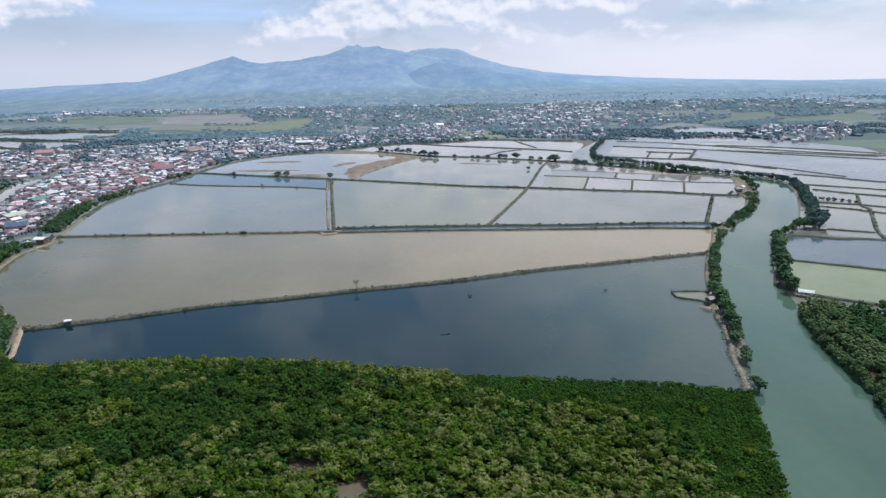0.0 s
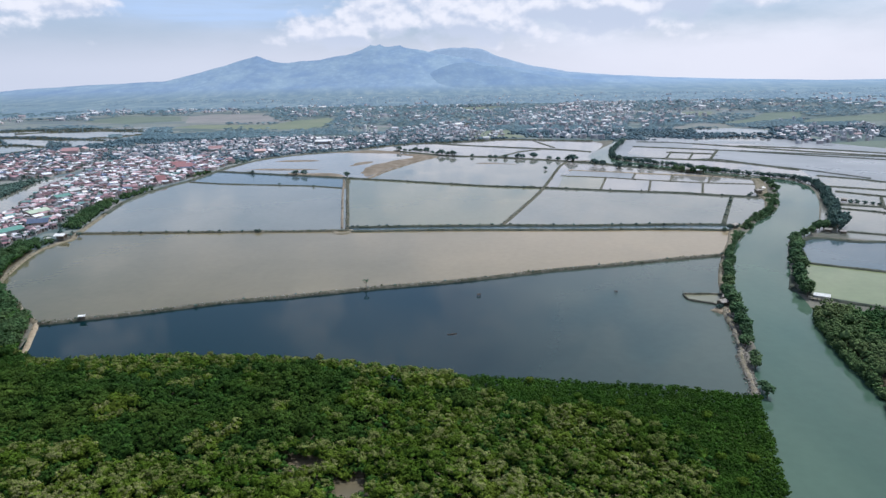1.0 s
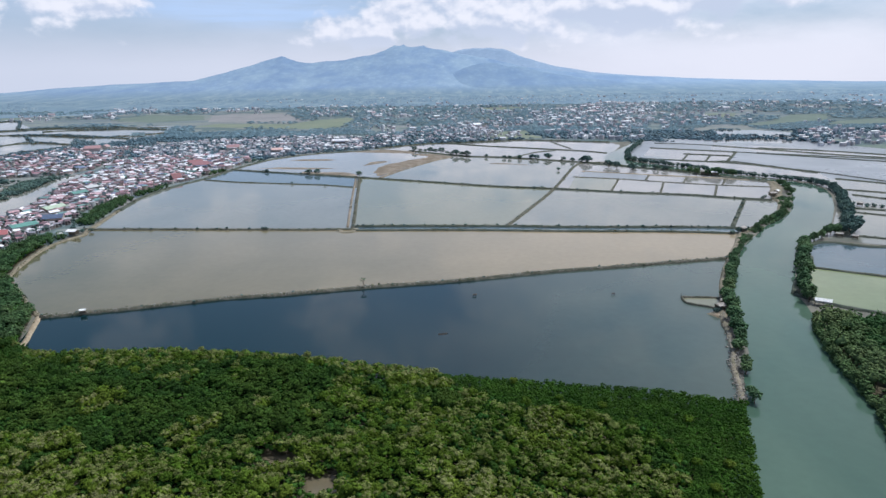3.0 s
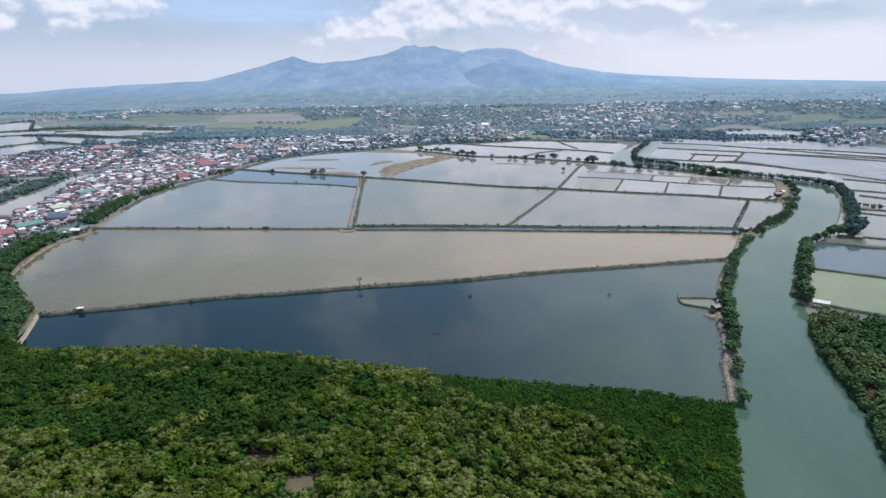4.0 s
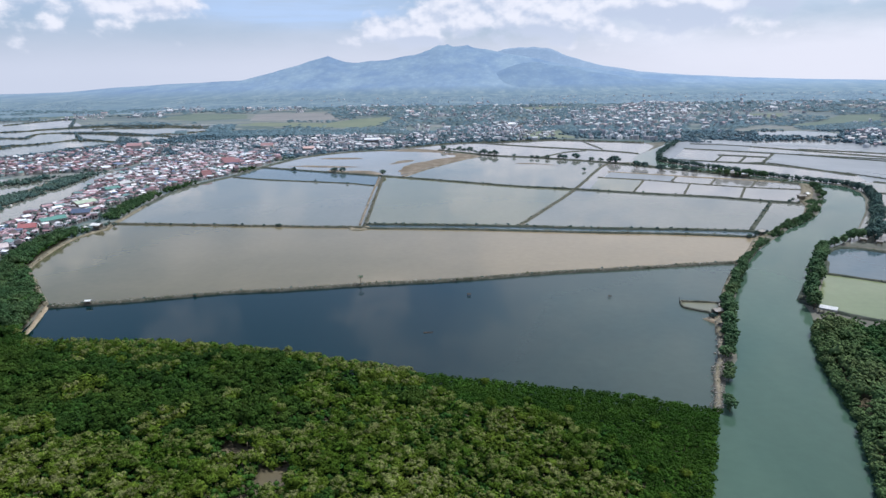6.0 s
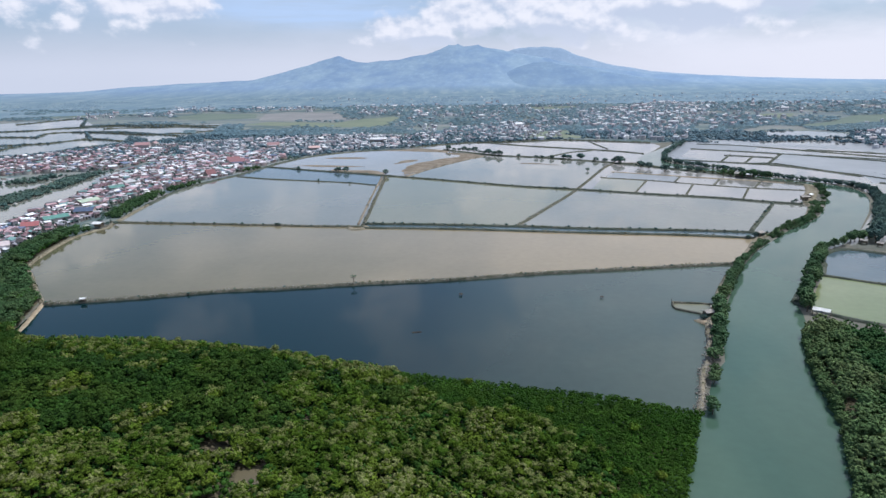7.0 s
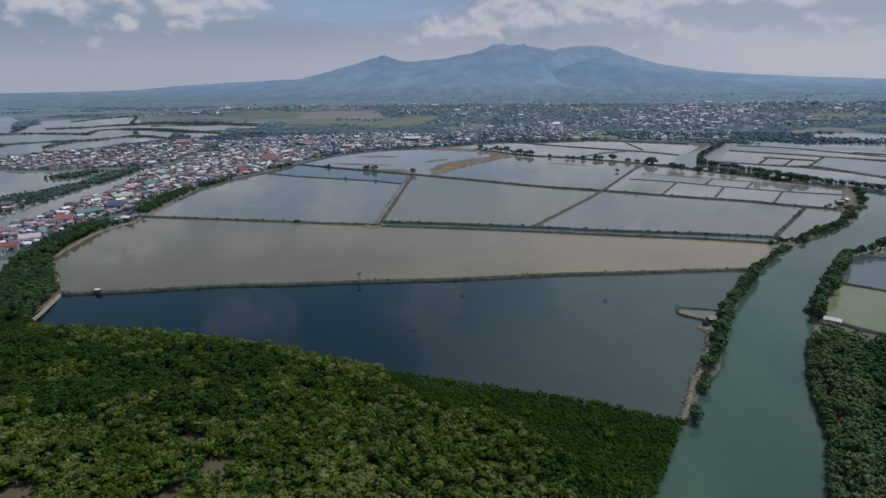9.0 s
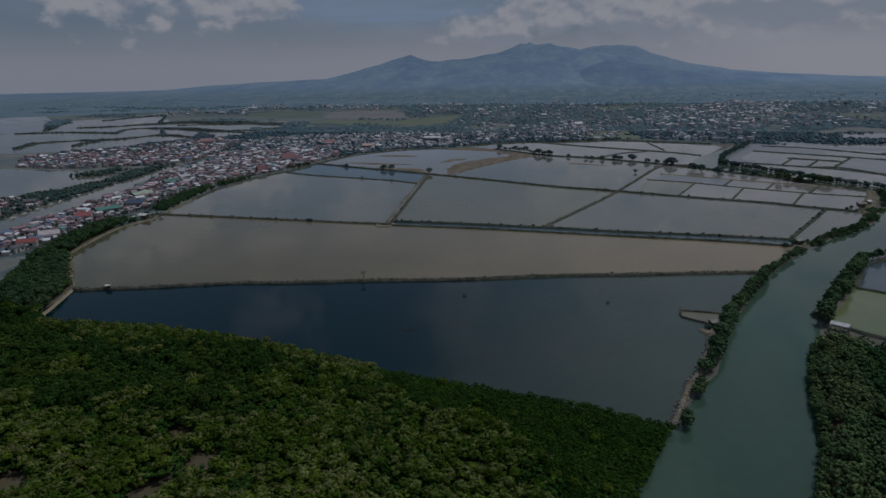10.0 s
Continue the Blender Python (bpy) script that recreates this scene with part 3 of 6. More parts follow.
BANK_R = [(69, 60), (79, 110), (86, 129), (91, 139), (93, 147), (94, 153), (95, 159), (96.5, 165), (99.5, 176), (102.5, 187), (105.5, 198), (111.5, 216), (114.5, 226), (116, 235),
          (126, 256), (143, 290), (154, 310), (167, 318), (181, 332), (198, 358), (226, 405), (246, 444), (256, 470), (259, 493), (251, 509), (239, 521), (225, 540),
          (214, 557), (196, 590), (179, 614), (164, 641), (162, 664), (172, 713), (195, 769), (230, 849)]
UC = [(173, 665), (214, 643), (249, 623), (272, 594), (293, 550)]

# water: ponds lie a little over the plain, walled in by their dikes
FLAT = [(-232, 365), (-242, 421), (-250, 478), (-246, 528), (-238, 566), (-234, 599), (-228, 649), (-213, 706), (-176, 755), (-113, 783), (-51, 852), (76, 884), (190, 838), (225, 850), (290, 874), (350, 868),
        (413, 850), (454, 700), (640, 520), (440, 365), (270, 258), (205, 163), (120, 215), (60, 150), (-10, 150), (-150, 168), (-230, 290)]
sheet("tidal_flat", FLAT, 0.02, M["mud_pale"], "damp grey-brown earth between the ponds", "ground")
sheet("river", BANK_L + BANK_R[::-1], 0.05, M["water_river"], "calm turbid green tidal river between tree-lined banks", "river")
sheet("pond_near", D1 + RIVER_DIKE[8::-1] + [(30, 142), (-10, 150), (-60, 165), (-150, 168), (-158, 190)], 0.10, M["water_dark"],
      "dark slate-blue fish pond beside the mangrove", "pond")
sheet("pond_brown", D1 + RIVER_DIKE[9:11] + D2B[::-1] + D2L[::-1] + [SHORE[9], SHORE[8], SHORE[7], SHORE[6], SHORE[5], SHORE[4], SHORE[3]], 0.12, M["water_brown"],
      "wide silty brown fish pond", "pond")
sheet("canal", D2B + [(148, 345)] + D2A[::-1], 0.11, M["water_blue"], "narrow canal between two dikes", "canal")
sheet("pond_west", D2L + D5[::-1][1:3] + D4[::-1] + SHORE[14:10:-1], 0.13, M["water_grey"], "pale grey fish pond below the village", "pond")
sheet("pond_strip", D4 + [(-98, 555)] + D3[:4][::-1] + [SHORE[16], SHORE[15]], 0.11, M["water_blue"], "narrow blue-grey fish pond", "pond")
sheet("pond_middle", [D5[3], D5[2], D5[1], D5[0]] + D3[4:8] + [(36, 416), (15, 360), (-37, 363), (-73, 364)], 0.12, M["water_green"], "grey-green fish pond between dikes", "pond")
sheet("pond_east", D2A[2:6] + D12[::-1] + D3[7:11][::-1] + [(36, 416)], 0.13, M["water_grey"], "smooth grey fish pond", "pond")
sheet("pond_corner", D12[::-1] + [(198, 429)] + RIVER_DIKE[15:10:-1], 0.12, M["water_grey"], "small three-cornered pond beside the river", "pond")
sheet("pond_upper_west", D3[:5] + D7 + [(-67, 768), (-115, 779), (-172, 753), (-210, 706), (-225, 649)], 0.10, M["water_flat"], "shallow pond with bare mud flats", "pond")
sheet("pond_upper_middle", D7[::-1] + D3[5:8] + D6[3:4] + D8[4:0:-1], 0.12, M["water_grey"], "still pond mirroring the clouds", "pond")
sheet("pond_top", D8[:5] + [(137, 645), (141, 676), (154, 710), (172, 750), (190, 800)] + DTOP[::-1], 0.10, M["water_flat"], "far shallow fish pond", "pond")
sheet("salt_ponds", D3[7:] + D8[::-1][:5] + [D6[3]], 0.11, M["water_flat"], "small shallow evaporation ponds", "pond")
sheet("salt_pond", [(88, 545), (120, 530), (103, 477), (72, 486)], 0.118, M["water_green"], "small green-tinged evaporation pond", "pond")
sheet("salt_pond", [(103, 578), (150, 551), (142, 523), (122, 533), (91, 547)], 0.118, M["water_mud"], "small drained evaporation pond of grey mud", "pond")

GREENP = [(119, 231), (126, 222), (141, 211), (205, 165), (236, 210), (172, 252), (141, 272)]
sheet("pond_algae", GREENP, 0.12, M["water_algae"], "pale green pond beyond the river", "pond")
sheet("pond_far_bank", [(141, 272), (172, 252), (236, 210), (270, 260), (208, 301), (195, 307), (187, 304), (173, 314), (163, 312), (154, 301), (149, 291)], 0.10, M["water_blue"],
      "blue-grey pond beyond the river", "pond")
sheet("ponds_bend", [(175, 320), (208, 303), (270, 262), (440, 370), (338, 462), (290, 517), (264, 503), (258, 470), (248, 444), (228, 405), (200, 360), (183, 335)], 0.12, M["water_grey"],
      "shallow ponds inside the river bend", "pond")
sheet("mud_flat", [(285, 514), (338, 462), (440, 372), (640, 520), (454, 632), (470, 690), (413, 846), (345, 864), (285, 870), (232, 845), (208, 800), (182, 745), (168, 690), (167, 662), (182, 618), (199, 594), (217, 561), (229, 544), (243, 526), (256, 512), (264, 503)], 0.10,
      M["water_mud"], "wide drained pond with wet grey mud", "pond")
CREEK_R = [(-262, 230), (-280, 290), (-290, 326), (-298, 370), (-307, 408), (-315, 446), (-332, 496), (-345, 536), (-354, 578), (-360, 622)]
CREEK_L = [(-318, 230), (-318, 300), (-322, 343), (-327, 372), (-335, 402), (-343, 432), (-353, 470), (-362, 506), (-371, 552), (-374, 606), (-369, 626)]
CREEK_BANK = [(-318, 230), (-318, 300), (-322, 343), (-327, 372), (-335, 402), (-343, 432), (-353, 470), (-362, 506), (-372, 545), (-392, 535), (-380, 491), (-375, 455), (-379, 426), (-392, 408), (-430, 380), (-480, 230)]
sheet("creek_bank", CREEK_BANK, 0.052, M["mud_pale"], "low earth bank between creek and backwater", "ground")
sheet("creek", CREEK_R + CREEK_L[::-1], 0.06, M["water_grey"], "pale green creek through the village", "creek")
sheet("ponds_west", [(-530, 870), (-556, 805), (-574, 733), (-640, 690), (-760, 640), (-1000, 900), (-945, 975), (-945, 1050), (-1010, 1130), (-1160, 1290), (-1054, 1543),
                     (-834, 1265), (-520, 1290), (-490, 1100), (-505, 935)], 0.10, M["water_grey"], "broad shallow fish ponds west of the village", "pond")
sheet("sea", [(-946, 972), (-946, 1052), (-1017, 1147), (-1199, 1332), (-1397, 1529), (-1800, 1900), (-3800, 3000), (-4400, 1500), (-1500, 900)], 0.05, M["water_blue"],
      "hazy grey sea at the river mouth", "sea")
sheet("pond_inlet", [(-368, 450), (-366, 480), (-384, 525), (-392, 540), (-430, 548), (-520, 552), (-640, 560), (-640, 380), (-420, 360), (-372, 405)], 0.04, M["water_grey"], "still backwater behind the village", "pond")

sheet("ponds_north", [(325, 988), (383, 949), (454, 920), (430, 866), (345, 880), (281, 884)], 0.06, M["water_flat"], "shallow ponds below the far town", "pond")

# dikes
dike(D1, 2.3, 1.1, "dike", "rough stony earth dike with tufts of grass")
dike(D2L, 2.4, 1.0, "dike", "low grassy earth dike")
dike(D2A, 2.6, 1.1, "dike_far", "low grassy earth dike along a canal", scrub=0.9)
dike(D2B, 2.2, 1.0, "dike_far", "low grassy earth dike along a canal", scrub=0.8)
dike(D3, 2.8, 1.1, "dike_far", "long scrubby earth dike", scrub=0.6)
dike(D4, 1.8, 0.8, "dike_far", "thin earth dike between ponds", scrub=0.3)
dike([(-99.5, 552), (-97.2, 533), (-88.6, 459), (-81, 398), (-76.6, 363)], 1.5, 0.7, "path_wet", "narrow pale path along an earth dike", scrub=0.1)
dike([(-96.5, 553), (-93.6, 533), (-85, 459), (-77.6, 398), (-73.4, 361)], 2.1, 1.0, "dike", "brown stony earth dike", scrub=0.6)
dike([(-80.5, 355), (-77, 350.5), (-72.5, 351.5), (-71, 358)], 3.6, 0.7, "bank", "rounded earth headland where the dikes meet", 1.0, scrub=0.3)
dike(D6, 2.6, 0.9, "dike", "straight pale earth dike", scrub=0.2)
dike(D7, 3.0, 0.9, "path_wet", "pale sandy dike", scrub=0.15)
dike(D8[:5], 4.0, 1.2, "dike_far", "earth dike with a row of trees")
dike(D8[4:], 6.0, 1.2, "dike_far", "grassy river bank", scrub=1.2)
dike(D9, 2.5, 1.0, "dike_far", "far earth dike", 5)
dike(D10, 2.0, 0.8, "dike_far", "far earth dike", 5)
dike(D11, 2.0, 0.8, "dike_far", "far earth dike", 5)
dike(DTOP, 3.2, 1.2, "dike_far", "far earth bank", 5, scrub=1.2)
dike(D12, 2.4, 0.9, "dike_far", "short dike with a few bushes", scrub=0.45)
dike(S_MID, 1.8, 0.6, "dike", "narrow earth bund", scrub=0.2)
dike(S_UP, 2.2, 0.7, "path", "narrow sandy bund", scrub=0.3)
for a, b in (((121, 531), (102, 475)), ((152, 512), (133, 459)), ((187, 494), (168, 449)), ((151, 549), (141, 524)), ((179, 537), (165, 505)), ((206, 524), (191, 494))):
    dike([a, ((a[0] + b[0]) / 2, (a[1] + b[1]) / 2), b], 1.6, 0.6, "dike", "narrow earth bund", scrub=0.1)
dike([(234, 506), (226, 482), (213, 455), (203, 432)], 7.0, 1.0, "bank", "broad trodden earth bank at the river bend", scrub=0.4)
dike(SHORE[:3], 1.9, 0.6, "path", "pale earth path along the pond edge", scrub=0.1)
dike(SHORE[2:10], 2.0, 0.8, "bank", "pale curved earth bank at the pond's end", scrub=0.5)
dike(SHORE[9:13], 3.0, 0.8, "bank", "pale earth bank", scrub=0.5)
dike(SHORE[12:], 4.0, 0.9, "dike_far", "village shore bank", 4, scrub=0.8)
dike(RIVER_DIKE[:5], 1.7, 1.0, "bank", "rubble and earth river dike", 1.5, scrub=0.1)
dike(RIVER_DIKE[4:9], 2.2, 1.0, "bank", "pale earth river dike", 2, scrub=0.4)
dike(RIVER_DIKE[8:], 2.8, 1.0, "bank", "pale earth river dike", 2.5, scrub=0.4)
# beyond the river
for pts, w in (([(290, 517), (311, 494), (332, 467), (440, 372)], 3), ([(266, 468), (290, 450), (308, 435), (400, 350)], 2.2), ([(261, 445), (275, 428), (291, 412), (380, 330)], 2.2),
               ([(234, 398), (255, 388), (266, 378), (340, 320)], 2.4), ([(226, 388), (244, 373), (253, 361), (330, 300)], 2), ([(276, 419), (256, 387), (250, 370), (220, 323), (210, 303)], 2.2),
               ([(193, 328), (214, 316)], 2), ([(149, 289), (154, 301), (163, 312), (173, 315), (187, 306), (208, 301), (270, 261)], 2.6), ([(141, 272), (157, 262), (172, 252), (236, 210)], 1.8),
               ([(116, 236), (120, 230), (126, 222), (141, 211), (205, 165)], 2.4), ([(116, 237), (128, 257), (141, 273), (150, 290)], 2.6)):
    dike(pts, w, 0.8, "dike_far", "earth dike beyond the river", 3.5, scrub=0.4)
# the drained pond's wet strips, and the water round it
sheet("pond_strip", [(298, 791), (352, 761), (393, 716), (480, 620), (455, 590), (412, 637), (367, 674), (325, 707), (276, 739)], 0.125, M["water_flat"], "long strip of shallow water along a mud flat", "pond")
sheet("pond_strip", [(188, 634), (213, 644), (247, 628), (257, 628), (281, 579), (295, 550), (285, 517), (262, 512), (240, 536), (217, 566)], 0.125, M["water_flat"], "long strip of shallow water along a mud flat", "pond")
sheet("pond_strip", [(186, 690), (205, 655), (237, 637), (255, 640), (292, 712), (262, 735), (215, 762)], 0.125, M["water_flat"], "small shallow ponds beside a mud flat", "pond")
dike([(236, 634), (257, 630), (281, 581), (297, 553), (321, 497)], 2.2, 0.8, "dike_far", "thin earth dike by the mud flat", 4, scrub=0.2)
sheet("pond_north", [(378, 995), (436, 992), (470, 945), (447, 895), (400, 905), (352, 925)], 0.10, M["water_flat"], "shallow pond below the far town", "pond")
sheet("pond_north", [(317, 839), (380, 851), (405, 814), (395, 794), (303, 804)], 0.12, M["water_flat"], "narrow shallow pond beside far groves", "pond")
for pts, w in (([(236, 816), (291, 782), (392, 661), (470, 600)], 3), ([(215, 764), (291, 710), (374, 631), (440, 570)], 3), ([(292, 710), (249, 628)], 3), ([(239, 704), (215, 652)], 2),
               ([(256, 687), (230, 633)], 2), (UC, 4), ([(232, 700), (272, 676)], 2), ([(333, 747), (396, 701), (454, 632)], 3.5), ([(309, 697), (369, 656), (432, 612)], 3)):
    dike(pts, w, 0.9, "dike_far", "far earth dike", 6, scrub=0.4)
WEST_DIKES = []
for pts in ([(-610, 723), (-574, 733), (-556, 805), (-534, 872)], [(-718, 851), (-662, 880), (-639, 951), (-547, 907)], [(-654, 775), (-679, 857)], [(-755, 990), (-794, 1085), (-696, 1100), (-517, 1002)],
            [(-938, 1111), (-871, 1158), (-834, 1258), (-665, 1285)], [(-1060, 1330), (-1054, 1543), (-873, 1280)], [(-758, 1119), (-621, 931)], [(-944, 972), (-880, 1000), (-755, 990)],
            [(-709, 734), (-744, 808), (-718, 851)], [(-950, 1040), (-1017, 1147), (-1160, 1290)], [(-766, 1096), (-701, 1082), (-588, 1029), (-540, 1060), (-500, 1118)],
            [(-758, 1175), (-712, 1203), (-621, 1208), (-540, 1190)], [(-566, 795), (-554, 844), (-532, 882)], [(-880, 1180), (-760, 1245), (-560, 1240)]):
    dike(pts, 4.0, 1.2, "dike_far", "scrubby dike between the western ponds", 8, scrub=2.0)
    WEST_DIKES.append(pts)


# ------------------------------------------------------------------ mountains behind the plain
def backdrop():
    """Range upon range of a worn volcano, seen far over the plain, with the hazy plain at its foot."""
    az = np.radians(np.linspace(-62, 56, 480))
    sky = [(-3568, 20), (-3204, 26), (-2818, 54), (-2396, 72), (-1855, 91), (-1604, 145), (-1437, 189), (-1354, 216), (-1272, 234), (-1240, 241), (-1210, 250), (-1171, 234), (-1092, 212), (-1004, 199),
           (-791, 216), (-590, 248), (-490, 277), (-449, 296), (-418, 311), (-386, 298), (-358, 308), (-323, 290), (-272, 296), (-217, 306), (-178, 288), (-107, 276), (-40, 262), (42, 244), (238, 206),
           (473, 150), (707, 118), (957, 94), (1345, 66), (2113, 34), (2810, 12)]
    back = [(-1500, 0), (-800, 90), (-155, 233), (42, 278), (81, 285), (179, 291), (272, 293), (334, 284), (370, 268), (433, 239), (507, 213), (629, 177), (723, 153), (957, 111), (1345, 78), (1731, 56),
            (2113, 38), (2810, 16), (6000, 22)]
    front = [(-900, 0), (-500, 20), (-237, 43), (-61, 98), (42, 146), (120, 173), (175, 187), (254, 188), (300, 180), (356, 167), (450, 157), (532, 141), (607, 124), (748, 95), (944, 69), (1217, 34), (1700, 0)]
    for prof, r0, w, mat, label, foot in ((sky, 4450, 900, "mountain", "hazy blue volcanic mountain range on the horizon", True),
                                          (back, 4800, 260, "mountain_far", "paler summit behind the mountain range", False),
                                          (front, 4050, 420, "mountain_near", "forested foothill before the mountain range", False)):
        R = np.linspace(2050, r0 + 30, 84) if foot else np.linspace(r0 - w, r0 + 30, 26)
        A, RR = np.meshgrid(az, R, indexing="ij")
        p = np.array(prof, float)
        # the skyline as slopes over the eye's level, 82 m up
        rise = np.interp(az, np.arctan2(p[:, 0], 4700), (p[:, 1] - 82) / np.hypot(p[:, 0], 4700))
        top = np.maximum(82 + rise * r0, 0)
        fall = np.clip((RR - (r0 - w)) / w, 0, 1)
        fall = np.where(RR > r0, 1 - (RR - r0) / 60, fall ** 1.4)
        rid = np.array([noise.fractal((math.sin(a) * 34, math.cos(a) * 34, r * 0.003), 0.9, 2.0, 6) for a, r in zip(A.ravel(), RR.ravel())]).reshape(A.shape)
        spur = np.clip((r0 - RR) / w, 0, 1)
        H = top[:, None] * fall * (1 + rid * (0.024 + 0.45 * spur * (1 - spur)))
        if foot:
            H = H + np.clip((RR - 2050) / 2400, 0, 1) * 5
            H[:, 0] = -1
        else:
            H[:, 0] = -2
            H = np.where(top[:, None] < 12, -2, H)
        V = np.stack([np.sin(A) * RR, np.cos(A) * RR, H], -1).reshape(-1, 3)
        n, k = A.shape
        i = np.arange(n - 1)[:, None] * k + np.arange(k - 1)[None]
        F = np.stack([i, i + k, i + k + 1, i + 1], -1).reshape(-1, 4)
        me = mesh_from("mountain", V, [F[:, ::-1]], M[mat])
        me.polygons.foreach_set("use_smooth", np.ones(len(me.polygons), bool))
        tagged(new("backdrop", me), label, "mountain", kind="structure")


backdrop()

# ------------------------------------------------------------------ mangrove
G = np.random.default_rng(11)
WOOD = [(-112, 86), (39.8, 86), (43.6, 106), (51.2, 127), (57.4, 145), (59, 149), (40, 155.2), (12, 160.4), (-9, 163.2), (-24, 167.4), (-40, 172), (-54, 176.3), (-68, 179.4), (-83, 181.2), (-103, 184), (-120, 182.6),
        (-138, 183.5), (-147, 183), (-155, 187), (-164, 204), (-171, 221), (-188, 239), (-201, 254), (-215, 270), (-224, 294), (-231, 322), (-232, 330), (-239, 330), (-238, 300), (-230, 275), (-218, 248), (-190, 205), (-150, 140)]
LOW = [(-20, 166.2), (-14, 155), (-4, 148.5), (5, 144.5), (11, 146), (17, 144), (21.5, 139), (24, 136), (29, 134), (30, 128), (34.5, 124), (33, 116), (29.5, 110), (32, 105), (32, 86), (39.8, 86), (43.6, 106), (51.2, 127), (57.4, 145), (59, 149), (40, 155.2), (12, 160.4)]
GREENZONE = [(-60, 176), (-45, 162), (-52, 151), (-40, 141), (-44, 131), (-62, 130), (-80, 127), (-98, 126), (-106, 136), (-130, 132), (-150, 140), (-190, 190), (-235, 235), (-258, 290),
             (-250, 330), (-233, 326), (-229, 300), (-205, 253), (-160, 190), (-146, 178), (-110, 170)]
POOLS = [[(-59, 128.2), (-53, 128.2), (-49.8, 125.8), (-52, 123.4), (-56.2, 124.4)], [(-47.2, 120.2), (-41, 120.8), (-39.8, 115), (-43.3, 112.4), (-46, 115)],
         [(-84, 103), (-79.5, 105), (-74, 101), (-76, 97), (-84, 98)], [(-52.5, 105.5), (-46, 108), (-42.5, 104.5), (-48, 101)]]
BEHIND = [(-118, -30), (30, -30), (37, 88), (-112, 88), (-150, 140), (-190, 190), (-205, 180), (-165, 90)]
EAST_WOOD = [(75.5, 95), (80.5, 112), (87.5, 132), (94, 150), (96.8, 165), (102, 186), (106, 198), (109.5, 206), (113.5, 211), (121, 208), (140, 197), (200, 152), (190, 120), (130, 90)]
sheet("mangrove_mud", WOOD, 0.03, M["mud"], "dark wet mud under the mangrove", "mud")
sheet("mangrove_mud", EAST_WOOD, 0.03, M["mud"], "dark wet mud under the mangrove across the river", "mud")
for p in POOLS:
    sheet("mangrove_pool", p, 0.08, M["water_pool"], "small muddy pool among mangroves", "pool")


def stuff(name, me, label, category):
    return tagged(new(name, me), label, category, kind="stuff")


def mangrove():
    # an even dark carpet under the heads
    X, Y = scatter(WOOD, 1.3, seed=6)
    keep = ~inside(X, Y, LOW)
    for p in POOLS:
        keep &= ~(inside(X, Y, p) | inside(X + 0.6, Y + 0.9, p) | inside(X, Y + 2.4, p))
    X, Y = X[keep], Y[keep]
    r = G.uniform(0.6, 1.0, len(X))
    stuff("mangrove_understory", foliage("mangrove_understory", np.c_[X, Y, G.uniform(1.4, 2.9, len(X)) + 0.9 * smooth_noise(X, Y, 0.055, 4.0), r], 8, 0.36, M["leaf_under"], core=0.95),
          "dark green mangrove growth under the taller heads", "mangrove")
    x, y = scatter(WOOD, 2.65, seed=5)
    stand = G.random(len(x)) < 0.97 + 0.25 * smooth_noise(x, y, 0.12, 5.0)
    x, y = x[stand], y[stand]
    pool = np.zeros(len(x), bool)
    for p in POOLS:
        for dx, dy in ((0, 0), (1.0, 2.2), (-1.2, 2.2), (0, 3.6), (1.6, 4.2), (-1.6, 4.2), (0, 5.2)):
            pool |= inside(x + dx, y + dy, p)
    low, green = inside(x, y, LOW), inside(x, y, GREENZONE)
    swell = smooth_noise(x, y, 0.055, 4.0)
    # the border between the two kinds is ragged
    green ^= (np.abs(smooth_noise(x, y, 0.07, 8.0)) > 0.46) & ~low & (y < 205)
    green |= (y > 192)
    # the wood's rim towards the pond is low
    rim = curve_pts([(12, 160.4), (-9, 163.2), (-24, 167.4), (-40, 172), (-54, 176.3), (-68, 179.4), (-83, 181.2), (-103, 184), (-120, 182.6), (-138, 183.5), (-147, 183)], 1.5)
    shy = np.clip(np.min(np.hypot(x[:, None] - rim[:, 0], y[:, None] - rim[:, 1]), axis=1) / 9.0, 0, 1)
    for pick, base, spread, rad, clump, per, mat, label in (
            (~low & ~green & ~pool, 4.5, 0.62, 1.72, 0.41, 31, "leaf_yellow", "dense yellow-green mangrove canopy in rounded heads"),
            (green & ~low & ~pool & (y > 192), 4.6, 0.8, 2.1, 0.56, 20, "leaf_shore", "dusty green mangrove along the pond shore"),
            (green & ~low & ~pool & (y <= 192), 4.3, 0.7, 1.8, 0.44, 28, "leaf_green", "dense dark green mangrove canopy")):
        X, Y = x[pick], y[pick]
        n = len(X)
        top = base + swell[pick] * 2.2 + G.normal(scale=spread, size=n)
        rr = rad * G.uniform(0.7, 1.28, n)
        top = np.maximum(top, 2.6)
        top = 3.3 + (top - 3.3) * shy[pick]
        c = canopy(X, Y, top, rr, clump, per, G, 1.0)
        if mat == "leaf_yellow":
            # upper clumps of many heads: cream shoots, with sunlit tops put into the colour
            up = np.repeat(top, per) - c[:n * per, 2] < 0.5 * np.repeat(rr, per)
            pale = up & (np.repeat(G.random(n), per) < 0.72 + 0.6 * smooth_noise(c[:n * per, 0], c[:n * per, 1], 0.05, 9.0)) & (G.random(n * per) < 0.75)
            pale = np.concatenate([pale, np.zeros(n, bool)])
            stuff("mangrove_shoots", foliage("mangrove_shoots", c[pale], 9, 0.36, M["leaf_sunlit_tip"], core=0.78, lay=0.4), "cream-green shoots on the mangrove heads, paled as sunlit tops", "mangrove")
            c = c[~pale]
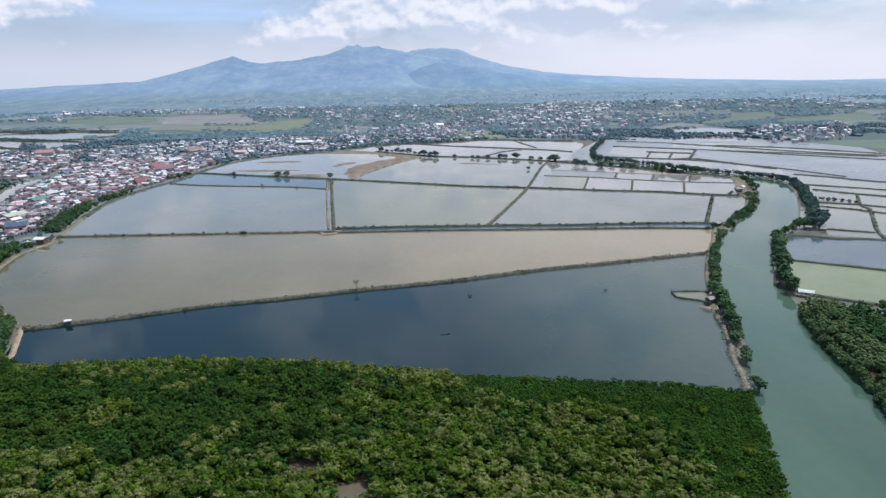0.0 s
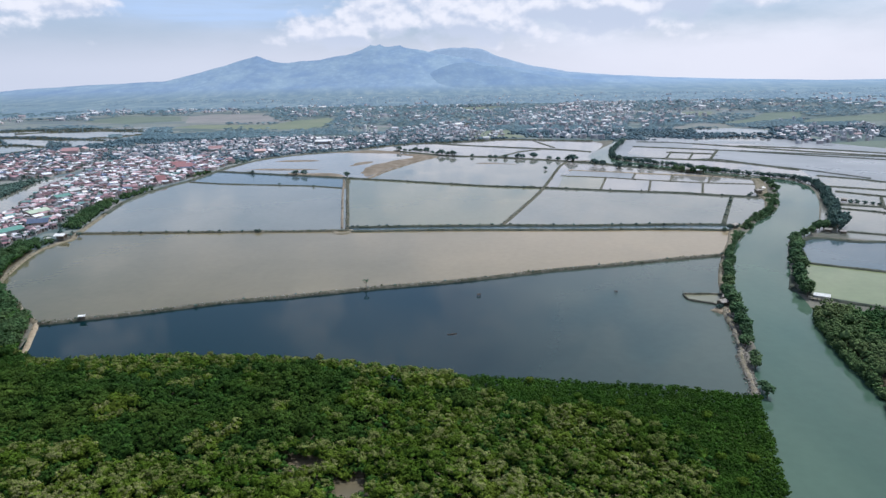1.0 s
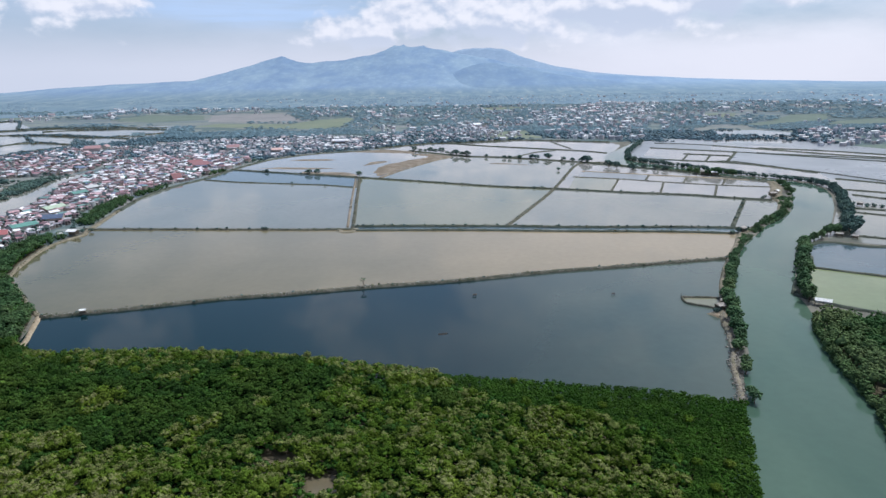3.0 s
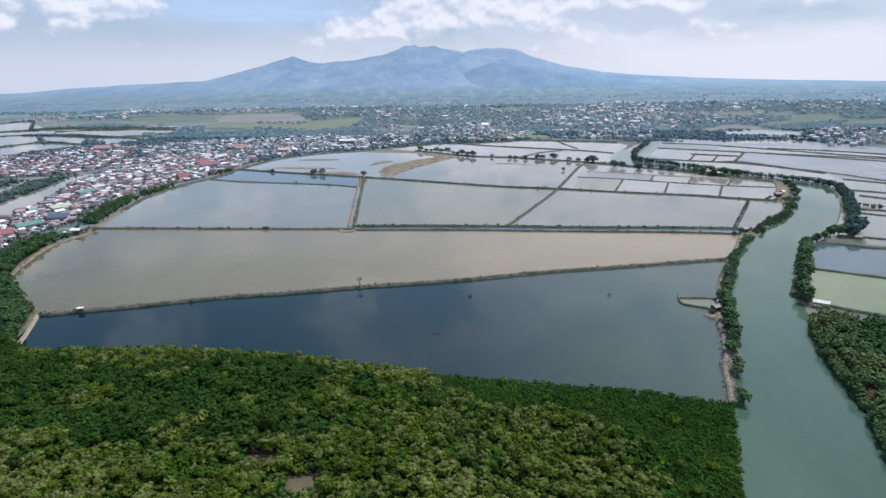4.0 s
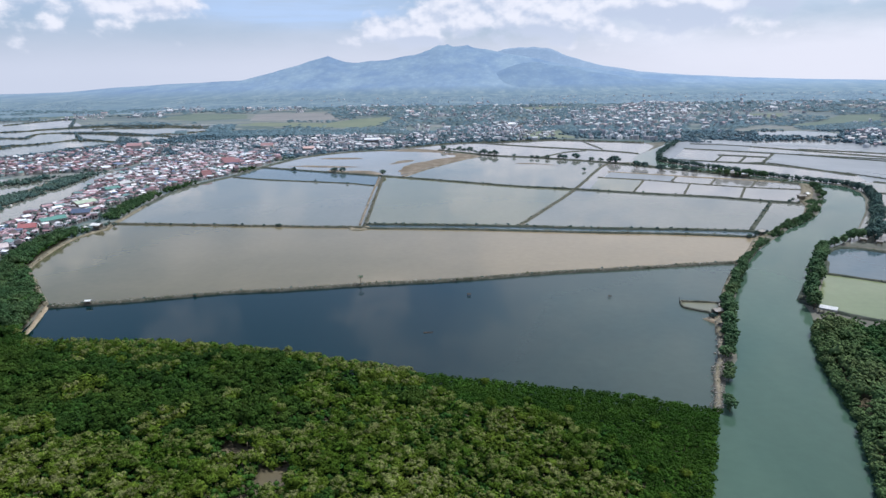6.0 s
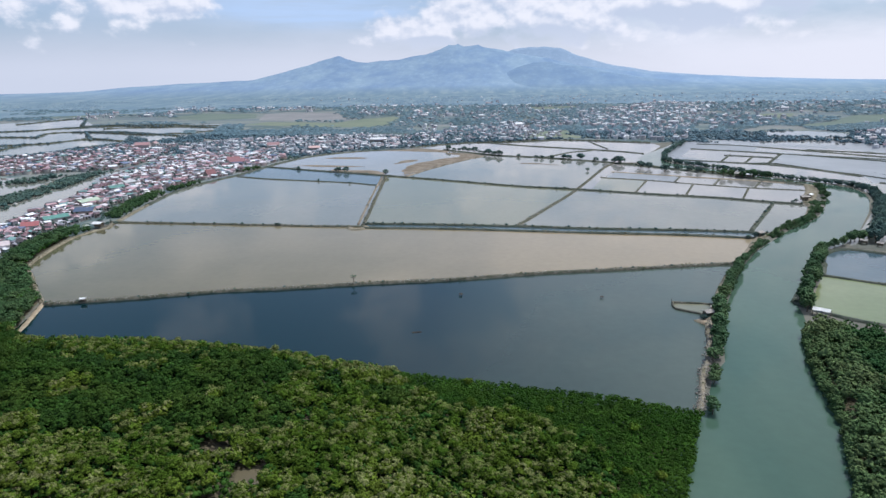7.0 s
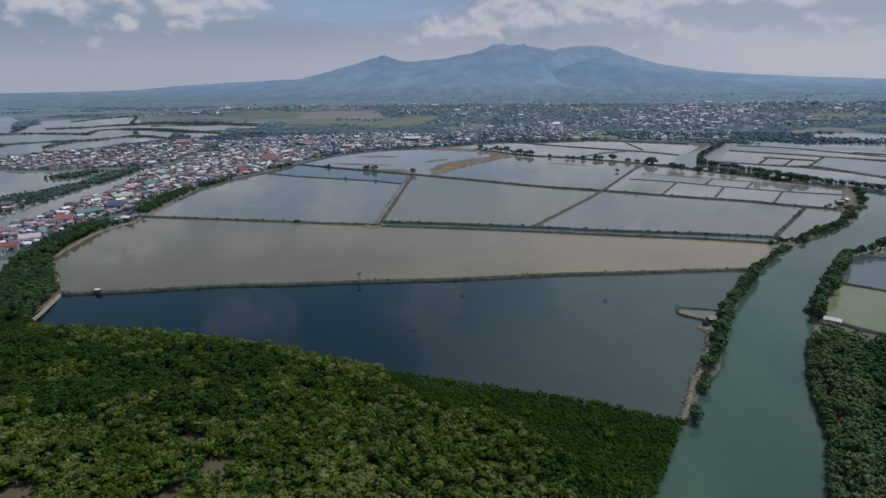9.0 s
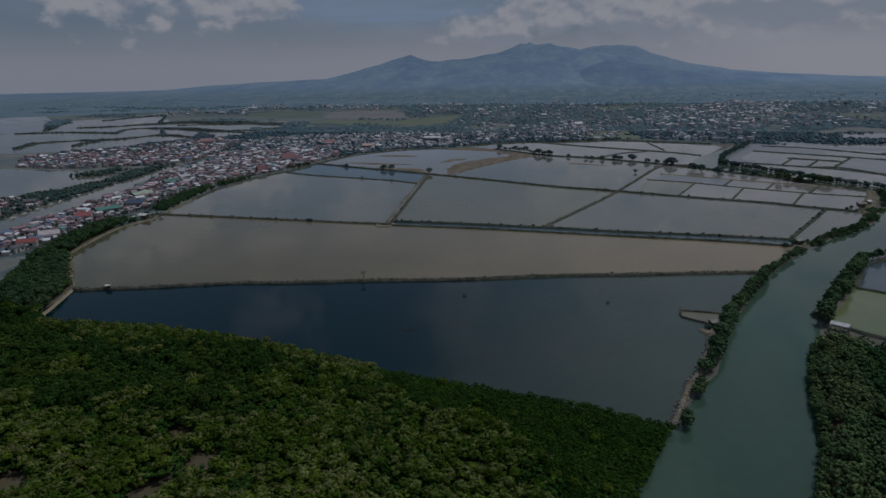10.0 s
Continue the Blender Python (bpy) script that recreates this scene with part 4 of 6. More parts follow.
        stuff("mangrove_canopy", foliage("mangrove_canopy", c, 6, 0.43, M[mat], core=0.8, lay=0.4), label, "mangrove")
    # a fringe of drooping heads along the pond's edge, paled as a sunlit rim
    edge = curve_pts([(-20, 166), (-40, 171.6), (-54, 175.8), (-68, 178.8), (-83, 180.6), (-103, 183.4), (-120, 182), (-138, 183), (-147, 182.6)], 1.1)
    edge = edge[smooth_noise(edge[:, 0], edge[:, 1], 0.09, 2.5) > -0.25]
    edge = edge + G.normal(scale=0.5, size=edge.shape)
    stuff("mangrove_fringe", foliage("mangrove_fringe", canopy(edge[:, 0], edge[:, 1], 2.9 + G.normal(scale=0.45, size=len(edge)), 1.25 * G.uniform(0.7, 1.3, len(edge)), 0.36, 22, G, 1.2), 6, 0.3, M["leaf_sunlit_tip"], core=0.9, lay=0.4),
          "leafy mangrove fringe hanging over the pond's edge, coloured as a sunlit rim", "mangrove")
    X, Y = scatter(LOW, 1.15, seed=8)
    top = 2.3 + 0.5 * smooth_noise(X, Y, 0.12, 2.0) + G.normal(scale=0.16, size=len(X))
    stuff("mangrove_scrub", foliage("mangrove_scrub", canopy(X, Y, top, np.full(len(X), 0.9), 0.27, 8, G), 5, 0.27, M["leaf_low"], core=0.95),
          "even low carpet of dark green young mangrove", "mangrove")
    # single taller heads standing out of the low carpet
    X, Y = np.array([43.0, 36.5, 41, 12, 1, 30, 37, 22]), np.array([120.0, 121, 139, 150, 160, 124, 112, 146])
    stuff("mangrove_heads", foliage("mangrove_heads", canopy(X, Y, np.full(8, 3.4), np.full(8, 1.2), 0.4, 20, G), 10, 0.34, M["leaf_yellow"], core=0.9),
          "pale young mangroves standing out of the low scrub", "mangrove")
    X, Y = scatter(EAST_WOOD, 3.5, seed=15)
    top = 5.6 + 1.8 * smooth_noise(X, Y, 0.06, 12.0) + G.normal(scale=0.7, size=len(X))
    inner = X - 74 - (Y - 95) * 0.25 + 3 * smooth_noise(X, Y, 0.08, 3.0) > 16
    for pick, mat, label in ((~inner, "leaf_east", "tall dusty green mangrove wood across the river"), (inner, "leaf_back", "deep green mangrove wood behind the river's edge")):
        rr = 2.8 * G.uniform(0.75, 1.25, pick.sum())
        stuff("mangrove_canopy", foliage("mangrove_canopy", canopy(X[pick], Y[pick], top[pick], rr, 0.52, 28, G, 0.8), 5, 0.32, M[mat], core=0.92, lay=0.4), label, "mangrove")
    sheet("mangrove_mud", BEHIND, 0.02, M["mud"], "dark wet mud under the mangrove", "mud")
    # its fringe hangs down to the water
    c = curve_pts(EAST_WOOD[:10], 1.6) + G.normal(scale=0.35, size=(len(curve_pts(EAST_WOOD[:10], 1.6)), 2)) + np.array([-1.2, 0.4])
    fringe = canopy(c[:, 0], c[:, 1], 3.2 + G.normal(scale=0.5, size=len(c)), 1.7 * G.uniform(0.8, 1.25, len(c)), 0.45, 22, G, 1.0)
    low = canopy(c[:, 0] - 0.3, c[:, 1] + 0.2, np.full(len(c), 1.5), np.full(len(c), 1.2), 0.5, 10, G, 1.0)
    stuff("mangrove_fringe", foliage("mangrove_fringe", np.vstack([fringe, low]), 8, 0.36, M["leaf_east"], core=0.9, lay=0.4), "mangrove fringe hanging to the river's edge", "mangrove")
    X, Y = scatter(BEHIND, 2.9, seed=21)
    up = G.random(len(X)) < 0.85
    stuff("mangrove_understory", foliage("mangrove_understory", np.c_[X, Y, G.uniform(1.2, 2.5, len(X)), G.uniform(1.4, 2.0, len(X))], 14, 0.34, M["leaf_under"], core=0.85),
          "dark green mangrove growth under the taller heads", "mangrove")
    X, Y = X[up], Y[up]
    stuff("mangrove_canopy", foliage("mangrove_canopy", canopy(X, Y, np.full(len(X), 4.4) + G.normal(scale=0.6, size=len(X)), np.full(len(X), 1.8), 0.62, 8, G, 0.8), 5, 0.45, M["leaf_yellow"], core=0.95),
          "mangrove canopy reaching on along the river mouth", "mangrove")


mangrove()


# ------------------------------------------------------------------ trees on banks and dikes
def tree_thing(m, height, radius, clumps, seed, label, group, name="tree", mat="leaf_bank", squat=0.8, bare=0.3, leaves=13):
    """A tapered trunk that forks into limbs, and a crown of leaf clumps with gaps."""
    g = np.random.default_rng(seed)
    t = thing(name, m, label, "tree", group)
    clumps = int(clumps * 4)
    bm = bmesh.new()
    fork = height * bare
    rod(bm, (0, 0, -0.4), (0.1, 0.05, fork), 0.05 * height ** 0.8, 0.035 * height ** 0.8, 7)
    for k in range(5):
        a = k * 2.4 + g.uniform(0, 1)
        tip = (math.cos(a) * radius * 0.6, math.sin(a) * radius * 0.6, fork + (height - fork) * g.uniform(0.45, 0.75))
        rod(bm, (0.1, 0.05, fork * 0.92), tip, 0.028 * height ** 0.8, 0.008 * height ** 0.8, 5)
    part("trunk", bm, M["bark"], t)
    d = g.normal(size=(clumps, 3))
    d[:, 2] = d[:, 2] * 0.8 + 0.25
    d /= np.linalg.norm(d, axis=1)[:, None]
    rad = np.array([radius, radius, (height - fork) * 0.5])
    c = np.array([0, 0, fork + (height - fork) * 0.52]) + d * rad * g.uniform(0.5, 0.95, (clumps, 1))
    r = radius * g.uniform(0.17, 0.29, clumps)
    part("crown", foliage("crown", np.c_[c, r, d], leaves, 0.2, M[mat], flat=squat, core=0.95, lay=0.35), None, t)
    return t


def turned(x, y, g, low=0.8, high=1.25):
    s = g.uniform(low, high)
    return Matrix.LocRotScale((x, y, 0.25), Euler((0, 0, g.uniform(0, 6.28))), (s, s, s * g.uniform(0.85, 1.15)))


def copy_scaled(ob, m):
    """A copy at a pose that carries its own scale."""
    c = copy_thing(ob, Matrix.Identity(4))
    c.matrix_basis = m
    return c


BANK_TREES = [tree_thing(pose(86 + 0.4 * k, 221 + 3 * k, 0.2), 4.6 + 0.5 * (k % 3), 2.3 + 0.25 * (k % 2), 16, 40 + k, "leafy dark green tree on the river bank", "trees along the river",
                         bare=0.18) for k in range(4)]
TALL_TREES = [tree_thing(pose(190.5 + 4.5 * k, 328 + 5.5 * k, 0.2), 7.4 + 0.8 * k, 3.5 + 0.35 * k, 20, 60 + k, "tall broad dark green tree at the river bend", "trees along the river", mat="leaf_mid_haze", bare=0.16)
              for k in range(3)]


def tree_row(protos, pts, spacing, width, seed, low=0.8, high=1.25):
    g = np.random.default_rng(seed)
    c = curve_pts(pts, 0.5)
    s = np.concatenate([[0], np.cumsum(np.linalg.norm(np.diff(c, axis=0), axis=1))])
    at = 0.0
    while at < s[-1]:
        x, y = np.interp(at, s, c[:, 0]), np.interp(at, s, c[:, 1])
        copy_scaled(protos[int(g.integers(len(protos)))], turned(x + g.normal() * width, y + g.normal() * width, g, low, high))
        at += spacing * g.uniform(0.7, 1.3)


# near bank: a hedge of trees between the dike and the river
tree_row(BANK_TREES, [(62, 151), (64, 157)], 2.2, 0.4, 1, 0.55, 0.75)
tree_row(BANK_TREES, [(67.5, 168), (69, 172.5)], 2.0, 0.3, 2, 0.6, 0.8)
tree_row(BANK_TREES, [(73, 183), (77, 195), (81, 208), (86, 224)], 2.6, 0.5, 3, 0.7, 1.1)
tree_row(BANK_TREES, [(86, 226), (93, 243), (102, 262), (112, 283)], 2.4, 0.5, 4, 0.75, 1.0)
tree_row(BANK_TREES, [(114, 287), (122, 301), (130, 314)], 3.2, 0.4, 5, 0.5, 0.75)
tree_row(BANK_TREES, [(148, 342), (158, 356), (172, 371), (188, 392), (204, 420)], 2.6, 0.7, 6, 0.5, 0.75)
tree_row(BANK_TREES, [(222, 452), (232, 480), (235, 500)], 3.4, 1.2, 7, 0.65, 0.95)
tree_row(BANK_TREES, [(188, 552), (200, 545), (222, 533)], 3.2, 1.6, 8, 1.0, 1.4)
# far bank, round the bend
tree_row(BANK_TREES, [(116.5, 229), (121.5, 240), (129.5, 256), (139.5, 276), (147.5, 292), (155, 305)], 2.5, 0.7, 9, 0.85, 1.25)
tree_row(BANK_TREES, [(156, 311), (166, 318), (175, 324)], 3.0, 0.6, 10, 0.7, 1.0)
tree_row(BANK_TREES, [(178, 328), (186, 333), (190, 338)], 3.0, 1.0, 11, 1.0, 1.3)
tree_row(TALL_TREES, [(190.5, 334.5), (200.8, 348.8), (210.8, 364), (220, 379)], 3.0, 0.7, 12, 0.48, 0.66)
tree_row(TALL_TREES, [(221.5, 381), (231.5, 402.5), (245.5, 429), (255, 451.5), (262.5, 478), (263.5, 497)], 2.8, 0.7, 13, 0.42, 0.62)

DIKE_TREES = [tree_thing(pose(-98, 562, 0.7), 5.0, 3.0, 12, 80, "round-crowned tree on an earth dike", "trees on the dikes", mat="leaf_mid_haze", bare=0.1),
              tree_thing(pose(-12, 714, 0.8), 5.8, 4.2, 14, 81, "round-crowned tree on an earth dike", "trees on the dikes", mat="leaf_mid_haze", bare=0.08)]
g9 = np.random.default_rng(90)
for x, y, s in ((-42, 753, 1.0), (-36, 746, 0.9), (-29, 740, 1.1), (0, 704, 1.1), (-6, 709, 0.8), (38, 681, 0.7), (44, 679, 0.6), (66, 674, 0.8), (71, 672, 0.9), (83, 672, 1.1),
                (116, 637, 1.3), (112, 642, 0.9), (-61, 764, 0.9), (-54, 760, 0.7), (-48, 757, 0.6), (-17, 719, 0.6), (-22, 730, 0.7), (20, 694, 0.6), (54, 676, 0.6), (96, 655, 0.8), (104, 648, 0.7), (160, 594, 0.8), (168, 585, 0.9), (174, 578, 0.7), (130, 606, 1.1), (136, 600, 0.9), (146, 583, 1.1), (152, 600, 0.8), (-147, 583, 0.9), (-139, 582, 0.8), (-190, 600, 0.5), (80, 585, 0.5)):
    copy_scaled(DIKE_TREES[1], turned(x, y, g9, s * 0.9, s * 1.05))
for x, y, s in ((-123, 358, 0.42), (-125, 359, 0.36), (-146, 360, 0.3), (-191, 362, 0.25), (-119, 515, 0.4), (-149, 528, 0.4), (137, 337, 0.6), (133, 335, 0.5), (141, 339, 0.5),
                (178, 427, 0.35), (172, 414, 0.35), (165, 401, 0.35), (158, 387, 0.3), (150, 372, 0.3), (197, 437, 0.5), (193, 432, 0.45), (-228, 356, 0.5), (-224, 358, 0.5), (-238, 364, 0.5),
                (78, 216.5, 0.42), (79.5, 218, 0.4), ):
    copy_scaled(DIKE_TREES[0], turned(x, y, g9, s * 0.9, s * 1.05))
tree_thing(pose(-52.3, 250, 1.0), 3.4, 1.5, 4, 83, "thin small tree with a sparse flat crown on the dike", "trees on the dikes", squat=0.35, bare=0.55, leaves=14)

# shore trees between the village and the ponds, and the far end of the river's tree line
def joined_trees(name, x, y, r, label, mat="leaf_bank", rise=1.75):
    g = np.random.default_rng(61)
    x, y, r = (np.asarray(v, float) for v in (x, y, r))
    stuff(name, foliage(name, canopy(x, y, r * rise, r, 0.44, 26, g), 5, 0.34, M[mat], core=0.92), label, "trees")


def shore_trees():
    g = np.random.default_rng(62)
    xs, ys = [], []
    for poly, sp, seed in (([(-236, 300), (-232, 326), (-231, 345), (-243, 352), (-248, 340), (-243, 302)], 3.8, 31), ([(-234, 378), (-244, 421), (-252, 470), (-262, 468), (-258, 425), (-246, 378)], 3.6, 32),
                           ([(-252, 478), (-247, 520), (-252, 522), (-258, 480)], 4.0, 33), ([(-238, 585), (-232, 610), (-240, 612), (-246, 590)], 4.0, 34)):
        x, y = scatter(poly, sp, seed=seed)
        xs, ys = [*xs, *x], [*ys, *y]
    joined_trees("shore_trees", xs, ys, g.uniform(1.5, 2.5, len(xs)), "bushy green trees between village and pond", "leaf_shore", 1.45)
    c = curve_pts([(217, 558), (199, 591), (183, 616), (168, 643), (165, 664), (176, 713), (198, 769), (225, 835)], 1.5)
    c = np.vstack([c, curve_pts([(262, 498), (254, 511), (242, 524), (229, 541), (217, 558)], 1.5)])
    c = np.vstack([c, curve_pts([(198, 347), (214, 371), (231, 404), (245, 431), (255, 453), (261.5, 478), (262, 498)], 2.2)])
    c += g.normal(scale=1.3, size=c.shape)
    joined_trees("river_trees", c[:, 0], c[:, 1], g.uniform(1.5, 2.6, len(c)), "dark line of trees along the far river bank", "leaf_mid_haze")


shore_trees()


def bank_scrub():
    """Low bushes that fill the strip between the river dike and the water."""
    g = np.random.default_rng(64)
    x, y = scatter(RIVER_DIKE[9:] + BANK_L[13:21][::-1], 1.9, seed=35)
    keep = smooth_noise(x, y, 0.06, 3.0) > -0.22
    x, y = x[keep], y[keep]
    r = g.uniform(0.6, 1.4, len(x))
    stuff("bank_scrub", foliage("bank_scrub", canopy(x, y, r * 1.3, r, 0.34, 14, g), 5, 0.36, M["leaf_bank"], core=0.9), "low green bushes between the river dike and the water", "bushes")


bank_scrub()


def west_bushes():
    """Bushes and small trees in loose rows on the dikes of the western ponds."""
    g = np.random.default_rng(63)
    c = np.vstack([curve_pts(p, 3.4) for p in WEST_DIKES])
    c = c[smooth_noise(c[:, 0], c[:, 1], 0.02, 7.0) + 0.5 * smooth_noise(c[:, 0], c[:, 1], 0.07, 2.0) > -0.12]
    c = c + g.normal(scale=1.2, size=c.shape)
    r = g.uniform(0.9, 2.8, len(c))
    stuff("dike_bushes", foliage("dike_bushes", canopy(c[:, 0], c[:, 1], r * 1.2, r, 0.8, 7, g), 3, 0.36, M["leaf_far_haze"], core=1.0), "dark bushes in loose rows on the western dikes", "trees")


west_bushes()
joined_trees("islet_bushes", [236, 238.5, 241, 247, 250, 253, 256, 239, 245, 259], [413, 411, 412, 406, 404, 401, 398, 409, 403, 396], [1.5, 1.7, 1.9, 1.6, 2.0, 1.8, 1.5, 1.2, 1.2, 1.1], "low dark bushes round a hut on a pond islet", "leaf_mid_haze", 1.1)


# ------------------------------------------------------------------ scrub on the dikes
def scrub():
    """Tufts of grass and low bushes strewn along all dikes."""
    g = np.random.default_rng(17)
    rows = []
    for c, width, height, amount in DIKE_LINES:
        step = np.linalg.norm(np.diff(c, axis=0), axis=1)
        n = int(step.sum() * amount * 0.9)
        if n == 0:
            continue
        i = g.integers(0, len(c) - 1, n)
        f = g.uniform(0, 1, n)[:, None]
        p = c[i] * (1 - f) + c[i + 1] * f
        p = p + g.normal(scale=width * 0.27, size=p.shape)
        thick = smooth_noise(p[:, 0], p[:, 1], 0.05, 6.0)
        keep = thick > -0.15
        r = g.uniform(0.2, 0.55, n) * (1 + 0.8 * np.clip(thick, 0, 1)) * (1.9 if amount > 1.1 else 1.0)
        rows.append(np.c_[p, np.full(n, height * 0.85), r][keep])
    stuff("dike_scrub", foliage("dike_scrub", np.vstack(rows), 7, 0.45, M["leaf_dry"], flat=0.8), "tufts of dry grass and low bushes along the dikes", "scrub")


scrub()
# ------------------------------------------------------------------ village
class Block:
    """Collects boxes and gable roofs of houses in arrays: one mesh, two materials."""

    def __init__(self):
        self.v, self.q, self.t, self.mq, self.mt = [], [], [], [], []
        self.n = 0

    def add(self, verts, quads, tris, slot_q, slot_t):
        self.v.append(verts)
        self.q += [[a + self.n for a in f] for f in quads]
        self.t += [[a + self.n for a in f] for f in tris]
        self.mq += slot_q
        self.mt += slot_t
        self.n += len(verts)

    def house(self, x, y, turn, w, d, h, rise, over=0.28):
        c, s = math.cos(turn), math.sin(turn)
        P = []
        for a, b, z in ((-1, -1, 0), (1, -1, 0), (1, 1, 0), (-1, 1, 0), (-1, -1, h), (1, -1, h), (1, 1, h), (-1, 1, h)):
            P.append((a * w / 2, b * d / 2, z))
        P += [(-w / 2, 0, h + rise * 0.96), (w / 2, 0, h + rise * 0.96)]
        W, D, e = w / 2 + over, d / 2 + over, h - rise * over / (d / 2)
        P += [(-W, -D, e), (W, -D, e), (W, 0, h + rise), (-W, 0, h + rise), (W, D, e), (-W, D, e)]
        P += [(a, b, z + 0.12) for a, b, z in P[10:16]]
        V = np.array([(x + a * c - b * s, y + a * s + b * c, z) for a, b, z in P])
        quads = [(0, 1, 5, 4), (1, 2, 6, 5), (2, 3, 7, 6), (3, 0, 4, 7), (16, 17, 18, 19), (18, 20, 21, 19), (11, 10, 13, 12), (12, 13, 15, 14),
                 (10, 11, 17, 16), (14, 15, 21, 20)]
        tris = [(5, 6, 9), (7, 4, 8)]
        self.add(V, quads, tris, [0] * 4 + [1] * 6, [0, 0])

    def mesh(self, name, mats):
        me = mesh_from(name, np.vstack(self.v), [np.array(self.q), np.array(self.t)], mats[0])
        me.materials.append(mats[1])
        me.polygons.foreach_set("material_index", np.array(self.mq + self.mt, dtype=np.int32))
        return me


def house_thing(m, w, d, h, rise, seed, label, roof=None, group="village houses"):
    """A small house: plastered walls, a sheet-metal gable roof, door, windows and a lean-to porch."""
    g = np.random.default_rng(seed)
    t = thing("house", m, label, "house", group)
    bm = bmesh.new()
    box(bm, 0, 0, 0, w, d, h)
    a = [bm.verts.new(v) for v in ((-w / 2, -d / 2, h), (-w / 2, d / 2, h), (-w / 2, 0, h + rise * 0.95), (w / 2, -d / 2, h), (w / 2, d / 2, h), (w / 2, 0, h + rise * 0.95))]
    for f in ((a[1], a[0], a[2]), (a[3], a[4], a[5])):
        bm.faces.new(f)
    part("wall", bm, M["wall"], t)
    bm = bmesh.new()
    over, th = 0.3, 0.1
    e = h - rise * over / (d / 2)
    for s in (-1, 1):
        vs = []
        for z in (0, th):
            vs += [bm.verts.new(v) for v in ((-w / 2 - over, s * (d / 2 + over), e + z), (w / 2 + over, s * (d / 2 + over), e + z), (w / 2 + over, 0, h + rise + z), (-w / 2 - over, 0, h + rise + z))]
        for f in ((0, 1, 2, 3), (7, 6, 5, 4), (0, 4, 5, 1), (1, 5, 6, 2), (3, 7, 4, 0)):
            bm.faces.new([vs[k] for k in f])
    bmesh.ops.recalc_face_normals(bm, faces=bm.faces)
    part("roof", bm, roof or M["roof"], t)
    bm = bmesh.new()
    box(bm, -w * 0.2, -d / 2 - 0.03, 0, 0.9, 0.08, 2.0, 0.01)
    part("door", bm, M["timber"], t)
    for x, y, sx, sy in ((w * 0.22, -d / 2 - 0.03, 1.2, 0.08), (w / 2 + 0.03, 0.3, 0.08, 1.2), (-w / 2 - 0.03, -0.2, 0.08, 1.2)):
        bm = bmesh.new()
        box(bm, x, y, 1.0, sx, sy, 1.1, 0.01)
        part("window", bm, M["glass"], t)
    if g.random() < 0.6:
        bm = bmesh.new()
        k = w * g.uniform(0.4, 0.8)
        vs = []
        for z in (0, 0.07):
            vs += [bm.verts.new(v) for v in ((-k / 2, -d / 2 - 1.9, h - 0.9 + z), (k / 2, -d / 2 - 1.9, h - 0.9 + z), (k / 2, -d / 2 - 0.02, h - 0.35 + z), (-k / 2, -d / 2 - 0.02, h - 0.35 + z))]
        for f in ((3, 2, 1, 0), (4, 5, 6, 7), (0, 1, 5, 4), (1, 2, 6, 5), (3, 0, 4, 7)):
            bm.faces.new([vs[j] for j in f])
        for sx in (-1, 1):
            rod(bm, (sx * (k / 2 - 0.15), -d / 2 - 1.75, 0), (sx * (k / 2 - 0.15), -d / 2 - 1.75, h - 0.85), 0.06, 0.06, 5)
        part("porch", bm, M["roof"], t)
    return t


V1 = [(-278, 300), (-288, 326), (-295, 370), (-304, 408), (-312, 446), (-328, 494), (-341, 534), (-350, 578), (-356, 622), (-364, 640), (-384, 690), (-352, 735), (-300, 740), (-262, 742), (-232, 690), (-236, 645), (-240, 600), (-244, 562), (-255, 528),
      (-262, 476), (-264, 425), (-250, 378), (-254, 355), (-252, 325), (-244, 300), (-239, 282), (-244, 258), (-248, 236), (-264, 238), (-278, 285)]
V2 = [(-383, 600), (-424, 582), (-470, 560), (-534, 562), (-600, 640), (-575, 700), (-545, 735), (-530, 800), (-515, 850), (-440, 856), (-400, 740), (-376, 640)]
V2B = [(-323, 290), (-327, 343), (-332, 372), (-342, 400), (-368, 398), (-392, 385), (-420, 330), (-400, 290)]
V3 = [(-262, 742), (-300, 745), (-352, 738), (-395, 742), (-436, 862), (-380, 925), (-281, 975), (-206, 991), (-131, 951), (-111, 803), (-176, 776), (-216, 716)]
V3B = [(-111, 805), (-135, 981), (-58, 1142), (13, 1280), (117, 1348), (77, 897), (16, 872), (-44, 866)]
CORE = [(111, 1166), (235, 1758), (435, 2075), (610, 2001), (381, 1301), (267, 981), (193, 1048)]
WESTTOWN = [(-126, 935), (-200, 1228), (-265, 2039), (184, 1998), (231, 1727), (111, 1166), (6, 1159), (-3, 918)]
WESTBELT = [(-407, 1582), (-495, 2039), (-288, 2224), (-206, 1683), (-252, 1518)]
CREAM = [(-6, 974), (6, 1159), (43, 1099), (51, 995), (20, 941)]
TOWN_FOOT = [(119, 900), (129, 1036), (193, 1048), (264, 971), (224, 838), (161, 877)]
EASTBELT = [(455, 1492), (591, 1965), (791, 2064), (984, 1977), (786, 1604), (569, 1484)]
EASTTOWN = [(307, 1005), (437, 1450), (538, 1400), (518, 1268), (394, 1071), (310, 925)]
EAST2 = [(424, 826), (485, 954), (553, 1006), (660, 1000), (520, 760), (406, 747)]
EASTFAR = [(761, 1528), (1037, 2051), (1400, 2059), (1000, 1422)]
